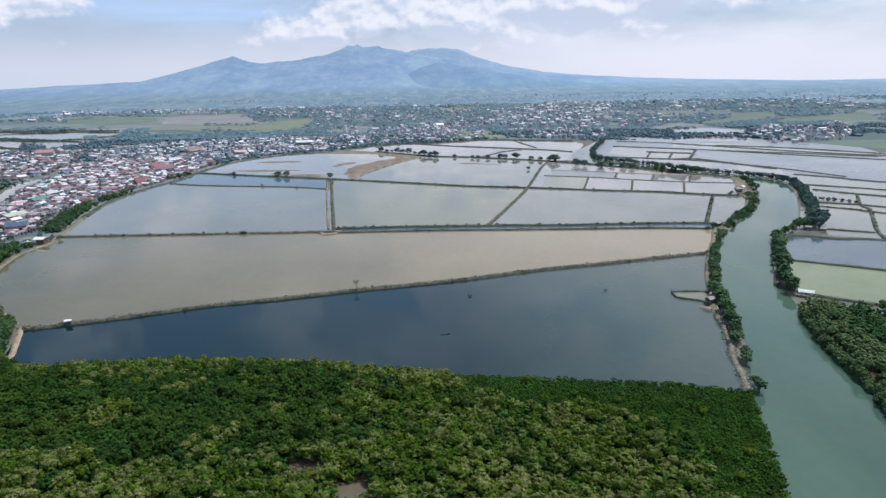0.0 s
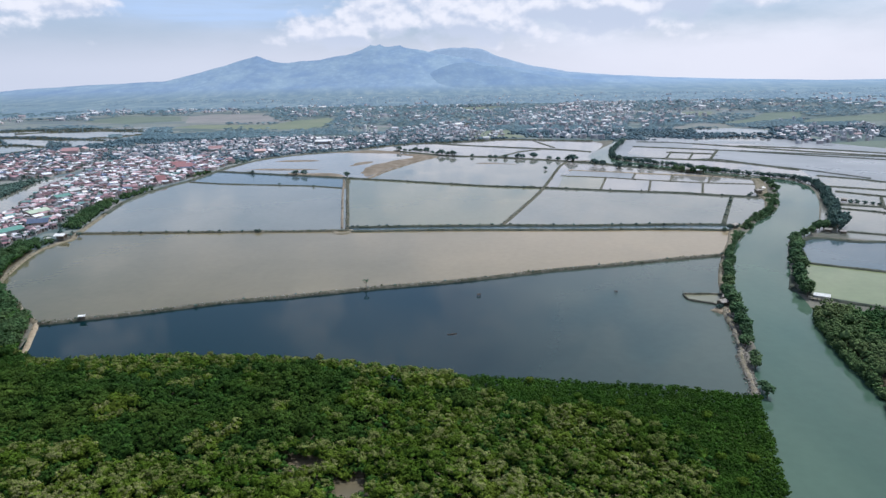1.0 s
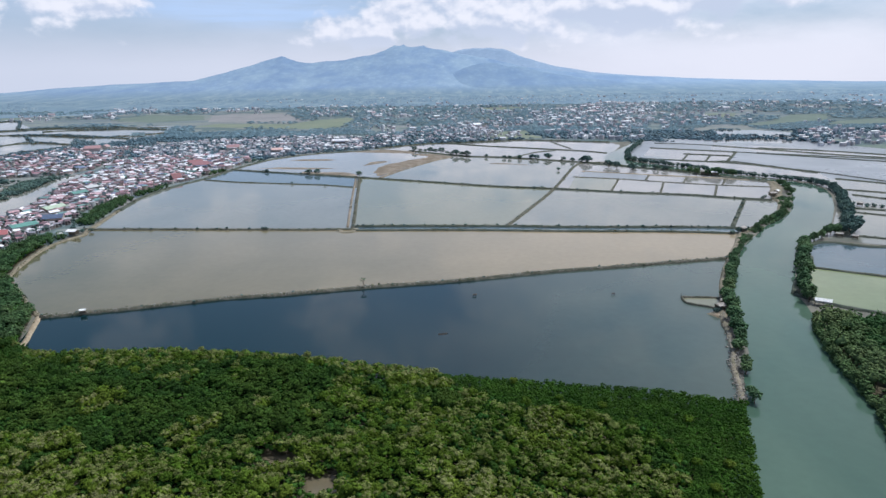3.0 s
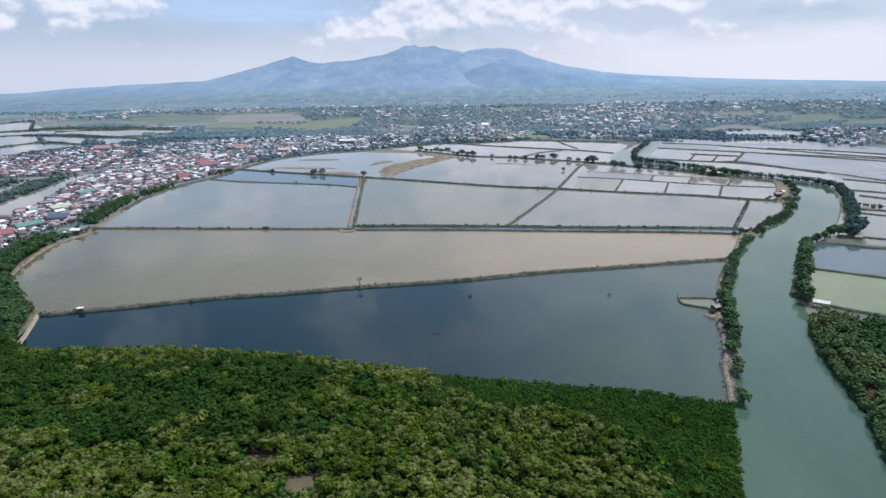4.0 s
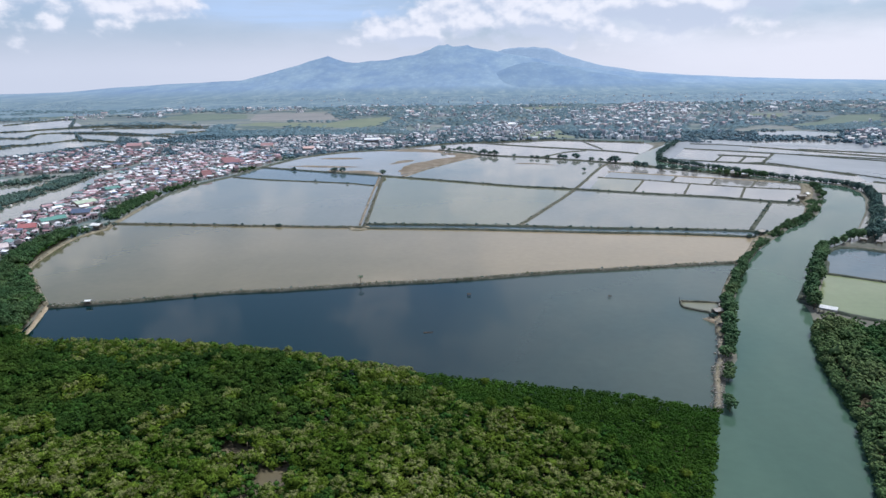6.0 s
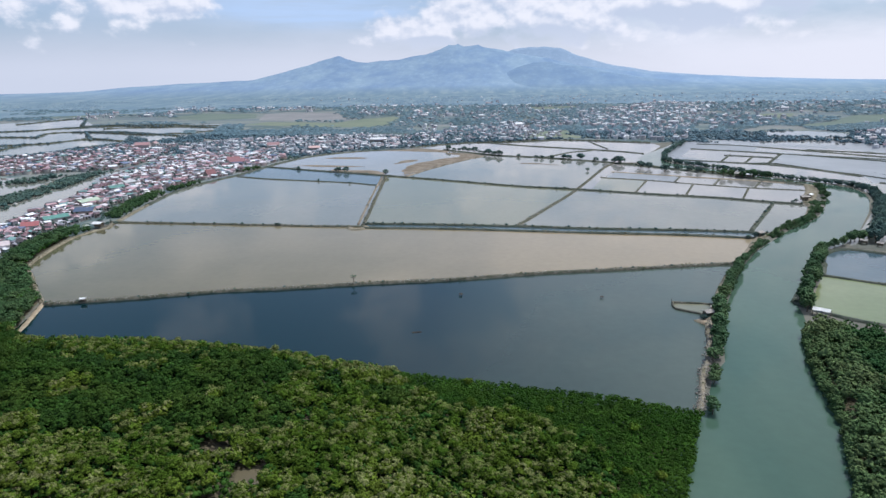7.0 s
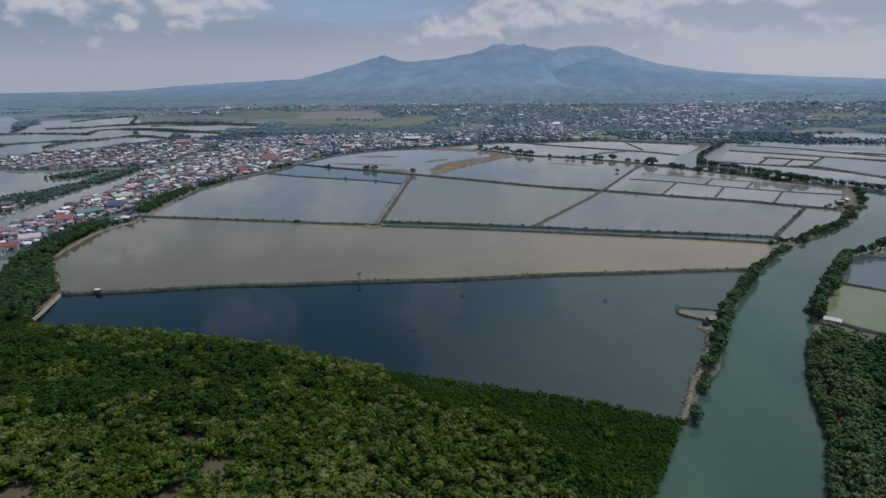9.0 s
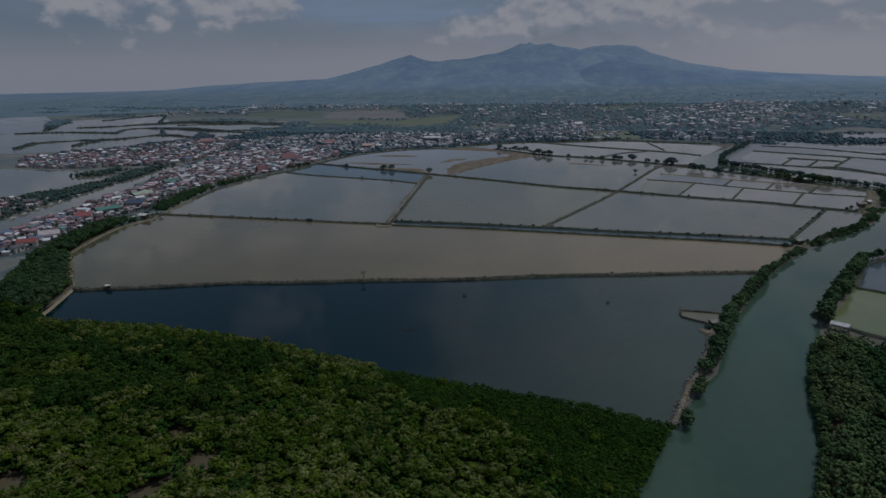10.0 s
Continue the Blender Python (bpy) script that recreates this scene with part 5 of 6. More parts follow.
HAMLETS = [[(-1054, 1512), (-1240, 1796), (-1135, 1826), (-934, 1486)], [(-921, 1568), (-1047, 1803), (-925, 1770), (-816, 1544)], [(-656, 1813), (-743, 2083), (-614, 2079), (-508, 1712)],
           [(-961, 1808), (-1142, 2173), (-981, 2162), (-822, 1771)], [(-850, 1868), (-823, 2150), (-728, 2039), (-689, 1792)]]
PLAIN_EAST = [(320, 1010), (700, 2050), (1600, 2050), (700, 1000)]
FARTOWN = [(-700, 2080), (-900, 3000), (1500, 3000), (1500, 1950), (600, 2050)]
# fields: plan outline, material, label
FIELDS = [([(-516, 1259), (-493, 1336), (-339, 1288), (-308, 1406), (-249, 1495), (-211, 1346), (-212, 1201), (-244, 1151), (-286, 1159), (-377, 1189)], "field_gold", "yellow-green grass field before the town"),
          ([(-541, 1400), (-626, 1663), (-601, 1767), (-443, 1694), (-352, 1435), (-315, 1427), (-355, 1324), (-494, 1372)], "field_bare", "bare pinkish-grey ploughed field"),
          ([(-1387, 1863), (-1281, 1895), (-1099, 1633), (-1202, 1610)], "field_green", "level green paddy field"), ([(-1454, 2233), (-1119, 2166), (-887, 2214), (-1389, 2651), (-1765, 2679)], "field_pale", "pale grassy field"),
          ([(-819, 1523), (-826, 1743), (-650, 1670), (-581, 1489), (-671, 1410)], "field_green", "level green paddy field"),
          ([(679, 1362), (756, 1362), (643, 1172), (565, 1130), (489, 1066), (454, 1098), (550, 1178)], "field_green", "level green paddy field"), ([(636, 1144), (900, 1290), (780, 1080), (588, 1071)], "field_green", "level green paddy field"),
          ([(524, 1426), (595, 1429), (532, 1301), (466, 1298)], "field_pale", "pale grassy field"), ([(45, 1856), (192, 1914), (196, 1804), (84, 1712)], "field_pale", "pale grassy field"),
          ([(25, 959), (49, 1027), (100, 1053), (99, 967), (120, 909), (35, 904)], "field_gold", "yellow-green lawn below the town"),
          ([(448, 757), (504, 774), (575, 760), (640, 650), (520, 650), (439, 720)], "field_green", "level green paddy field"), ([(-1002, 2248), (-500, 2219), (-424, 2405), (-1386, 2843)], "field_pale", "pale grassy field")]
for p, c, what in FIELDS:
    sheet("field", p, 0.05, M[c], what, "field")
sheet("pond_far_west", [(-1145, 1532), (-1079, 1560), (-934, 1374), (-907, 1272), (-949, 1264)], 0.12, M["water_flat"], "pale shallow pond on the far plain", "pond")


for p in (V1, V2, V3, V3B):
    sheet("village_ground", p, 0.02, M["yard"], "trodden grey earth between village houses", "ground")


# the larger buildings that stand out: place, length, depth, height, rise, turn, roof paint, label; the salmon paints
# are muted for haze
BIG = [(-268, 365, 15, 7, 3.2, 1.4, 62, (0.12, 0.27, 0.23), "long building with a teal metal roof"), (-263, 387, 11, 9, 3.4, 1.8, 20, (0.09, 0.12, 0.19), "square house with a dark blue roof"),
       (-284, 421, 15, 8, 3.2, 1.5, 70, (0.42, 0.5, 0.38), "long hall with a pale green roof"), (-268, 344, 9, 8, 3.2, 1.8, 30, (0.36, 0.13, 0.13), "house with a pinkish red roof"),
       (-250, 297, 10, 7, 3.2, 1.6, 40, (0.6, 0.52, 0.52), "house with a pale pink metal roof"), (-247, 279, 9, 6, 3.0, 1.5, 35, (0.3, 0.1, 0.09), "house with a red metal roof"),
       (-257, 556, 8, 7, 3.0, 3.6, 45, (0.17, 0.05, 0.06), "house with a steep maroon roof"), (-265, 634, 15, 9, 4.5, 3.0, 20, (0.30, 0.15, 0.16), "large hall with a faded pink roof"),
       (-276, 652, 12, 8, 4.5, 2.4, 20, (0.3, 0.14, 0.14), "large hall with a faded red roof"), (-287, 800, 15, 10, 5.0, 2.8, 10, (0.36, 0.22, 0.22), "hall with a salmon roof"),
       (-462, 800, 18, 11, 6.0, 3.0, 15, (0.40, 0.24, 0.24), "large building with a salmon roof"), (-456, 818, 13, 8, 6.0, 2.4, 100, (0.46, 0.31, 0.3), "building wing with a salmon roof"),
       (-165, 866, 22, 10, 5.0, 2.0, 5, (0.72, 0.72, 0.72), "long building with a white roof"), (-225, 770, 13, 9, 4.0, 2.0, 15, (0.62, 0.42, 0.38), "house with a peach-coloured roof"),
       (-300, 480, 12, 7, 3.2, 1.5, 65, (0.12, 0.25, 0.22), "house with a green metal roof"), (-306, 508, 10, 7, 3.0, 1.5, 65, (0.5, 0.5, 0.5), "house with a grey metal roof")]


def m_paint(name, c):
    k = Mat(name, 0.55, 0.3)
    k.color(k.mix(0.5, c, k.ramp(k.noise(0.6, 5, 0.65), (0.3, 0.55), (0.7, 1.25)), "MULTIPLY"))
    return k.mat


for n, (x, y, w, d, h, rise, turn, paint, label) in enumerate(BIG):
    house_thing(pose(x, y, 0, 0, 0, turn), w, d, h, rise, 200 + n, label, m_paint("roof paint", paint), "large village buildings")


def village():
    g = np.random.default_rng(23)
    protos = []
    sizes = ((3.2, 2.4, 2.0), (4.0, 2.7, 2.1), (2.7, 2.1, 1.8), (5.0, 3.0, 2.3), (3.5, 2.8, 3.7), (3.3, 2.3, 2.0), (2.3, 1.9, 1.7), (6.4, 4.0, 3.0))
    x, y = scatter(V1, 4.5, 0.48, seed=41)
    clear = np.ones(len(x), bool)
    for bx, by, bw, *_ in BIG:
        clear &= np.hypot(x - bx, y - by) > bw * 0.55 + 1.5
    x, y = x[clear], y[clear]
    order = np.argsort(np.hypot(x, y))
    x, y = x[order], y[order]
    near = 295
    for k, (w, d, h) in enumerate(sizes):
        protos.append(house_thing(pose(x[k], y[k], 0, 0, 0, g.uniform(0, 360)), w, d, h, d * g.uniform(0.16, 0.26), 50 + k,
                                  ("small village house with a sheet-metal gable roof", "long village house with a sheet-metal roof", "two-storey village house with a metal roof")[
                                      1 if w > 7 else 2 if h > 4 else 0]))
    pick = g.choice(8, near, p=[0.2, 0.16, 0.16, 0.08, 0.1, 0.14, 0.1, 0.06])
    for k in range(8, near):
        copy_thing(protos[pick[k]], pose(x[k], y[k], 0, 0, 0, g.uniform(0, 360)))
    crowd = rest = Block()
    for a, b in zip(x[near:], y[near:]):
        w, d, h = sizes[int(g.integers(8))]
        rest.house(a, b, g.uniform(0, 6.28), w, d, h, d * g.uniform(0.15, 0.26))
    pale = Block()
    for poly, sp, seed, thin, rest in ((V2, 5.4, 42, 0.3, rest), (V2B, 6.5, 48, 0.4, rest), (V3, 6.6, 43, 0.52, pale), (V3B, 10.0, 44, 0.55, pale)):
        for a, b in zip(*scatter(poly, sp, 0.4, seed=seed)):
            if g.random() < thin or any(math.hypot(a - q[0], b - q[1]) < q[2] * 0.55 + 2 for q in BIG):
                continue
            w, d, h = sizes[int(g.integers(8))]
            s = g.uniform(0.85, 1.3)
            rest.house(a, b, g.uniform(0, 6.28), w * s, d * s, h, d * s * g.uniform(0.13, 0.26))
    stuff("village_houses", crowd.mesh("village_houses", (M["wall_many"], M["roof_many"])), "crowded low houses with metal roofs behind the ponds", "houses")
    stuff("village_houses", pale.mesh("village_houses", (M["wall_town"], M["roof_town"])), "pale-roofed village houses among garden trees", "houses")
    far = Block()
    town_sizes = ((5, 4, 3), (6.5, 4.5, 3), (8, 5, 3.4), (6, 5, 5.5), (11, 7, 4), (4.5, 3.5, 2.8), (16, 8, 5))
    for n, (poly, sp, some, even) in enumerate([(CORE, 17, 0.72, 0.15), (WESTTOWN, 23, 0.5, 0.38), (WESTBELT, 26, 0.6, 0.3), (CREAM, 11, 0.8, 0.0), (TOWN_FOOT, 13, 0.6, 0.1), (EASTBELT, 27, 0.62, 0.35), (EASTTOWN, 17, 0.5, 0.4),
                                                (EAST2, 12, 0.62, 0.15), (EASTFAR, 34, 0.5, 0.4), (FARTOWN, 38, 0.5, 0.72), (PLAIN_EAST, 42, 0.4, 0.5)] + [(p, 24, 0.6, 0.2) for p in HAMLETS]):
        xs, ys = scatter(poly, sp, 0.48, seed=60 + n)
        lot = smooth_noise(xs, ys, 0.011, 3.0 + n) + 0.5 * smooth_noise(xs, ys, 0.03, 1.0 + n)
        for a, b, q in zip(xs, ys, lot):
            if g.random() > some or q < even - 0.5 or any(inside([a], [b], f[0])[0] for f in FIELDS):
                continue
            w, d, h = town_sizes[int(g.choice(7, p=[0.2, 0.2, 0.16, 0.16, 0.08, 0.16, 0.04]))]
            s = g.uniform(0.75, 1.2) * (0.72 if b < 1100 else 1.0)
            far.house(a, b, g.uniform(0, 6.28), w * s, d * s, h * g.uniform(0.8, 1.3), d * s * g.uniform(0.16, 0.34))
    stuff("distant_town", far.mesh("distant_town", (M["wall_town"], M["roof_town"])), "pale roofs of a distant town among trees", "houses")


village()


# a low five-sided dome for tree crowns far off
DOME_V = np.array([(0, 0, 1.0)] + [(0.62 * math.cos(a * 1.2566), 0.62 * math.sin(a * 1.2566), 0.75) for a in range(5)] + [(math.cos(a * 1.2566), math.sin(a * 1.2566), -0.3) for a in range(5)])
DOME_F = np.array([(0, 1 + a, 1 + (a + 1) % 5) for a in range(5)] + [(1 + a, 6 + a, 6 + (a + 1) % 5) for a in range(5)] + [(1 + a, 6 + (a + 1) % 5, 1 + (a + 1) % 5) for a in range(5)])


def far_woods():
    """Groves, hedgerows and garden trees all over the plain, thick in the town."""
    g = np.random.default_rng(29)
    wet = [[(-232, 365), (-260, 480), (-248, 560), (-238, 640), (-215, 716), (-176, 770), (-111, 800), (-51, 850), (76, 884), (190, 838), (225, 850), (300, 790), (400, 705), (470, 630), (640, 520),
            (440, 370), (260, 250), (60, 150), (-230, 240)],
           [(-530, 870), (-556, 805), (-574, 733), (-640, 690), (-560, 470), (-430, 430), (-350, 300), (-262, 250), (-1500, 0), (-4400, 1500), (-3800, 3000), (-1800, 1900), (-1199, 1332), (-1054, 1543),
            (-834, 1265), (-520, 1290), (-490, 1100), (-505, 935)]]
    wet += [[(378, 995), (436, 992), (470, 945), (447, 895), (400, 905), (352, 925)], [(317, 839), (380, 851), (405, 814), (395, 794), (303, 804)]]
    wet.append([(-339, 280), (-338, 400), (-348, 486), (-369, 572), (-400, 590), (-640, 590), (-640, 300)])
    rows = []
    for x0, x1, y0, y1, sp, size, many in ((-420, 330, 300, 760, 6.2, (0.8, 1.7), 4), (-700, 900, 700, 1150, 9, (1.7, 3.1), 4), (-1300, 1300, 1150, 1700, 18, (2.6, 4.6), 3), (-1900, 1700, 1700, 2050, 24, (3.4, 5.6), 3), (-2300, 2000, 2050, 3000, 36, (4.0, 7.0), 3)):
        x, y = scatter([(x0, y0), (x1, y0), (x1, y1), (x0, y1)], sp, 0.48, seed=int(y0))
        keep = np.ones(len(x), bool)
        for p in wet + [f[0] for f in FIELDS]:
            keep &= ~inside(x, y, p)
        keep &= ~inside(x, y, CREEK_R + CREEK_L[::-1])
        n1 = smooth_noise(x, y, 0.0045, 1.0) + 0.6 * smooth_noise(x, y, 0.013, 2.0)
        built = inside(x, y, V1) | inside(x, y, V2)
        lush = inside(x, y, V3) | inside(x, y, V3B)
        n1 = n1 + 0.15 * lush
        # thick round the town, in thin groves between the western fields
        floor = np.where((y > 700) & (x < 260), -0.3, -0.05)
        floor = np.where((x < -260) & (y > 1100), 0.04, floor)
        for p in (CORE, WESTTOWN, WESTBELT, EASTTOWN, EASTBELT, TOWN_FOOT):
            floor = np.where(inside(x, y, p), -0.5, floor)
        keep &= (n1 > floor) | built
        keep &= ~(built & (g.random(len(x)) < 0.15))
        x, y = x[keep], y[keep]
        for k in range(many):
            r = g.uniform(*size, len(x)) * g.uniform(0.45, 1.0, len(x))
            rows.append(np.c_[x + g.normal(size=len(x)) * sp * 0.33, y + g.normal(size=len(x)) * sp * 0.33, r * g.uniform(0.2, 0.75, len(x)) * (1 + 0.5 * (y > 1150)) + g.uniform(0.0, 1.7, len(x)) * built[keep], r])
    # the western dikes and the strips of green between creek and backwater
    for poly, sp in (([(-341, 388), (-352, 405), (-362, 445), (-358, 478), (-351, 478), (-345, 440)], 4), ([(-353, 487), (-362, 525), (-373, 572), (-386, 575), (-378, 525), (-366, 490)], 4),
                     ([(-402, 510), (-400, 560), (-415, 562), (-425, 510)], 5), ([(-341, 404), (-350, 440), (-358, 476), (-376, 480), (-374, 452), (-383, 414), (-366, 400)], 3.6), ([(-326, 300), (-334, 380), (-350, 400), (-392, 395), (-410, 300)], 8), ([(-1199, 1332), (-1130, 1320), (-1040, 1180), (-1017, 1110)], 12), ([(-598, 997), (-546, 952), (-488, 837), (-520, 850)], 9),
                     ([(-514, 938), (-492, 934), (-433, 815), (-442, 803)], 9), ([(-564, 1114), (-542, 1109), (-510, 1038), (-529, 1042)], 9), ([(-550, 1238), (-515, 1259), (-429, 1012), (-455, 970)], 10),
                     ([(482, 949), (510, 940), (439, 786), (415, 780)], 10), ([(318, 880), (395, 874), (440, 815), (405, 812), (385, 852), (305, 860)], 10), ([(-373, 486), (-381, 517), (-392, 559), (-381, 574), (-372, 563), (-360, 514), (-358, 479)], 4)):
        x, y = scatter(poly, sp, seed=77)
        for k in range(4):
            r = g.uniform(1.0, 1.9, len(x)) * (sp / 7 if sp > 6 else sp / 4.5)
            rows.append(np.c_[x + g.normal(size=len(x)) * sp * 0.3, y + g.normal(size=len(x)) * sp * 0.3, r * g.uniform(0.3, 1.3, len(x)), r])
    c = np.vstack(rows)
    near = (c[:, 1] < 1000) & (c[:, 1] > 700)
    close = c[:, 1] <= 700
    stuff("garden_trees", foliage("garden_trees", c[close], 6, 0.34, M["leaf_mid_haze"], flat=0.75, core=1.0), "dark garden trees between the village houses", "trees")
    stuff("groves", foliage("groves", c[near], 3, 0.35, M["leaf_far_haze"], flat=0.5, core=1.2), "groves and garden trees among the houses", "trees")
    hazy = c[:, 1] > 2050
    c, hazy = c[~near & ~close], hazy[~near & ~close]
    # the farthest groves emit a little blue in place of haze
    stuff("backdrop_woods", foliage("backdrop_woods", c[hazy], 0, 0.4, M["woods_haze_glow"], flat=0.25, core=1.5, shape=(DOME_V, DOME_F)), "distant woods below the mountain, tinted by a blue haze glow", "trees")
    stuff("groves", foliage("groves", c[~hazy], 0, 0.4, M["leaf_far_haze"], flat=0.25, core=1.5, shape=(DOME_V, DOME_F)), "distant groves over the plain", "trees")


far_woods()
# ------------------------------------------------------------------ huts, floats and small things
def stilt_hut(m, w, d, h, label, roof="roof_white", walls=True):
    """A fisherman's hut on posts over the dike or the water."""
    t = thing("hut", m, label, "hut")
    for sx in (-1, 1):
        for sy in (-1, 1):
            bm = bmesh.new()
            rod(bm, (sx * w * 0.45, sy * d * 0.45, -1.0), (sx * w * 0.45, sy * d * 0.45, h), 0.07, 0.06, 6)
            part("post", bm, M["timber"], t)
    bm = bmesh.new()
    box(bm, 0, 0, 0.35, w, d, 0.1, 0.01)
    part("deck", bm, M["timber"], t)
    if walls:
        bm = bmesh.new()
        box(bm, 0, 0.1 * d, 0.45, w * 0.86, d * 0.7, h - 0.5, 0.01)
        part("wall", bm, M["bamboo"], t)
    bm = bmesh.new()
    for s in (-1, 1):
        vs = []
        for z in (0, 0.08):
            vs += [bm.verts.new(v) for v in ((-w * 0.62, s * d * 0.62, h - 0.1 + z), (w * 0.62, s * d * 0.62, h - 0.1 + z), (w * 0.62, 0, h + 0.22 * d + z), (-w * 0.62, 0, h + 0.22 * d + z))]
        for f in ((0, 1, 2, 3), (7, 6, 5, 4), (0, 4, 5, 1), (1, 5, 6, 2), (3, 7, 4, 0)):
            bm.faces.new([vs[k] for k in f])
    bmesh.ops.recalc_face_normals(bm, faces=bm.faces)
    part("roof", bm, M[roof], t)
    return t


stilt_hut(pose(-152.6, 222.0, 0.8, 0, 0, 14), 1.9, 1.3, 1.2, "small fisher hut with a white tarpaulin roof on the dike")
stilt_hut(pose(-7.1, 238.6, 0.25, 0, 0, 20), 1.1, 0.8, 0.55, "tiny dark bamboo watch hut standing in the pond", "thatch")
stilt_hut(pose(46.8, 238.4, 0.25, 0, 0, -10), 1.0, 0.7, 0.5, "low dark bamboo platform hut standing in the pond", "thatch")
stilt_hut(pose(80.5, 219.2, 0.7, 0, 0, 25), 3.4, 2.6, 1.9, "bamboo caretaker's hut with a weathered grey roof by the sluice", "roof_grey")
stilt_hut(pose(84.0, 224.4, 0.8, 0, 0, -15), 2.4, 2.0, 1.7, "small bamboo hut on the river dike", "roof_grey")
stilt_hut(pose(139.5, 338.5, 0.8, 0, 0, 40), 3.6, 2.8, 2.1, "small hut with a pale roof where the dikes meet", "roof_grey")
stilt_hut(pose(-229.6, 350.0, 0.7, 0, 0, -8), 5.0, 4.0, 2.3, "pale-roofed hut at the end of the pond dike")
stilt_hut(pose(-235.5, 347.0, 0.3, 0, 0, 30), 3.0, 2.6, 2.0, "low white-roofed shelter on the pond shore")
stilt_hut(pose(204, 441, 0.9, 0, 0, 10), 4.6, 3.4, 2.3, "hut with a brown roof on the river bank", "roof_grey")
stilt_hut(pose(211, 450, 0.9, 0, 0, 40), 3.2, 2.8, 2.2, "hut with a pale roof on the river bank")
stilt_hut(pose(197, 546, 0.9, 0, 0, -30), 6.0, 4.0, 2.6, "house with a grey roof among bank trees", "roof_grey")
stilt_hut(pose(203, 541, 0.9, 0, 0, -30), 4.0, 3.0, 2.4, "small white-roofed house among bank trees")
stilt_hut(pose(243, 407, 0.5, 0, 0, -30), 3.4, 2.6, 1.7, "grey-roofed hut on a pond islet", "roof_grey")
stilt_hut(pose(184, 326, 0.6, 0, 0, -38), 2.8, 2.2, 1.6, "pale caretaker's hut beside the tall trees", "roof_grey")
stilt_hut(pose(189, 321, 0.6, 0, 0, -38), 2.4, 2.0, 1.5, "brown-roofed hut beside the tall trees", "roof_grey")


def long_shed(m):
    t = thing("shed", m, "long open shed with a white sheet roof by the green pond", "shed")
    L, W, H = 5.6, 2.6, 1.5
    for k in range(5):
        for s in (-1, 1):
            bm = bmesh.new()
            rod(bm, ((k - 2) * L * 0.24, s * W * 0.45, -0.6), ((k - 2) * L * 0.24, s * W * 0.45, H), 0.08, 0.07, 6)
            part("post", bm, M["timber"], t)
    bm = bmesh.new()
    box(bm, 0, W * 0.4, 0.0, L * 0.96, 0.12, H * 0.8, 0.01)
    part("wall", bm, M["wall_pale"], t)
    for s in (-1, 1):
        for k in range(6):
            bm = bmesh.new()
            x0, x1 = -L / 2 + k * L / 6 + 0.02, -L / 2 + (k + 1) * L / 6 - 0.02
            vs = []
            for z in (0, 0.07):
                vs += [bm.verts.new(v) for v in ((x0, s * W * 0.58, H - 0.05 + z), (x1, s * W * 0.58, H - 0.05 + z), (x1, 0, H + 0.7 + z), (x0, 0, H + 0.7 + z))]
            for f in ((0, 1, 2, 3), (7, 6, 5, 4), (0, 4, 5, 1), (1, 5, 6, 2), (3, 7, 4, 0), (2, 6, 7, 3)):
                bm.faces.new([vs[j] for j in f])
            bmesh.ops.recalc_face_normals(bm, faces=bm.faces)
            part("roof_sheet", bm, M["roof_white"], t)


long_shed(pose(119.6, 223.6, 0.7, 0, 0, -32))


def fish_pen():
    """A little walled basin in the near pond, with a gate post at its tip."""
    a = [(72, 234), (76, 234), (80, 233.7), (84, 233.3), (86, 231), (85.5, 225)]
    b = [(72, 234), (71.4, 231), (71.6, 227.5), (75, 225), (79, 222.6), (80, 220)]
    for pts in (a, b):
        dike(pts, 0.95, 0.8, "dike", "low stony wall round a little basin", 1.0, name="basin_wall", scrub=0.3)
    sheet("basin_water", a + b[::-1][:-1], 0.16, M["water_green"], "shallow water in a little walled basin", "pond")
    dike([(76, 214.5), (80, 217), (84.5, 222)], 5.0, 0.7, "path", "trodden earth pad beside the river dike", 1.2, name="earth_pad", scrub=0.4)
    post = thing("gate_post", pose(71.6, 234.2, 0), "dark timber mooring post at the basin's tip", "post")
    bm = bmesh.new()
    rod(bm, (0, 0, -0.3), (0, 0, 1.9), 0.1, 0.08, 6)
    part("pole", bm, M["timber"], post)


fish_pen()


def rubble():
    """Loose stones heaped along the river dike."""
    g = np.random.default_rng(51)
    c = curve_pts(RIVER_DIKE[:6], 0.5)
    n = 620
    i = g.integers(0, len(c), n)
    p = c[i] + g.normal(scale=0.7, size=(n, 2))
    s = g.uniform(0.15, 0.42, (n, 1, 1))
    V = ICO_V[None] * s * g.uniform(0.7, 1.2, (n, len(ICO_V), 1)) * np.array([1, 1, 0.7])
    off = np.abs(np.linalg.norm(p - c[i], axis=1))
    V += np.c_[p, np.clip(0.95 - 0.35 * off, 0.15, 1)][:, None]
    F = (ICO_F[None] + (np.arange(n) * len(ICO_V))[:, None, None]).reshape(-1, 3)
    stuff("rubble", mesh_from("rubble", V.reshape(-1, 3), [F], M["stone"]), "pale rubble stones heaped on the river dike", "stones")
    c = curve_pts(D1, 0.5)
    n = 700
    i = g.integers(0, len(c), n)
    p = c[i] + g.normal(scale=0.75, size=(n, 2))
    V = ICO_V[None] * g.uniform(0.12, 0.34, (n, 1, 1)) * g.uniform(0.7, 1.2, (n, len(ICO_V), 1))
    V += np.c_[p, np.full(n, 0.8)][:, None]
    F = (ICO_F[None] + (np.arange(n) * len(ICO_V))[:, None, None]).reshape(-1, 3)
    stuff("rubble", mesh_from("rubble", V.reshape(-1, 3), [F], M["stone"]), "grey stones along the pond dike", "stones")


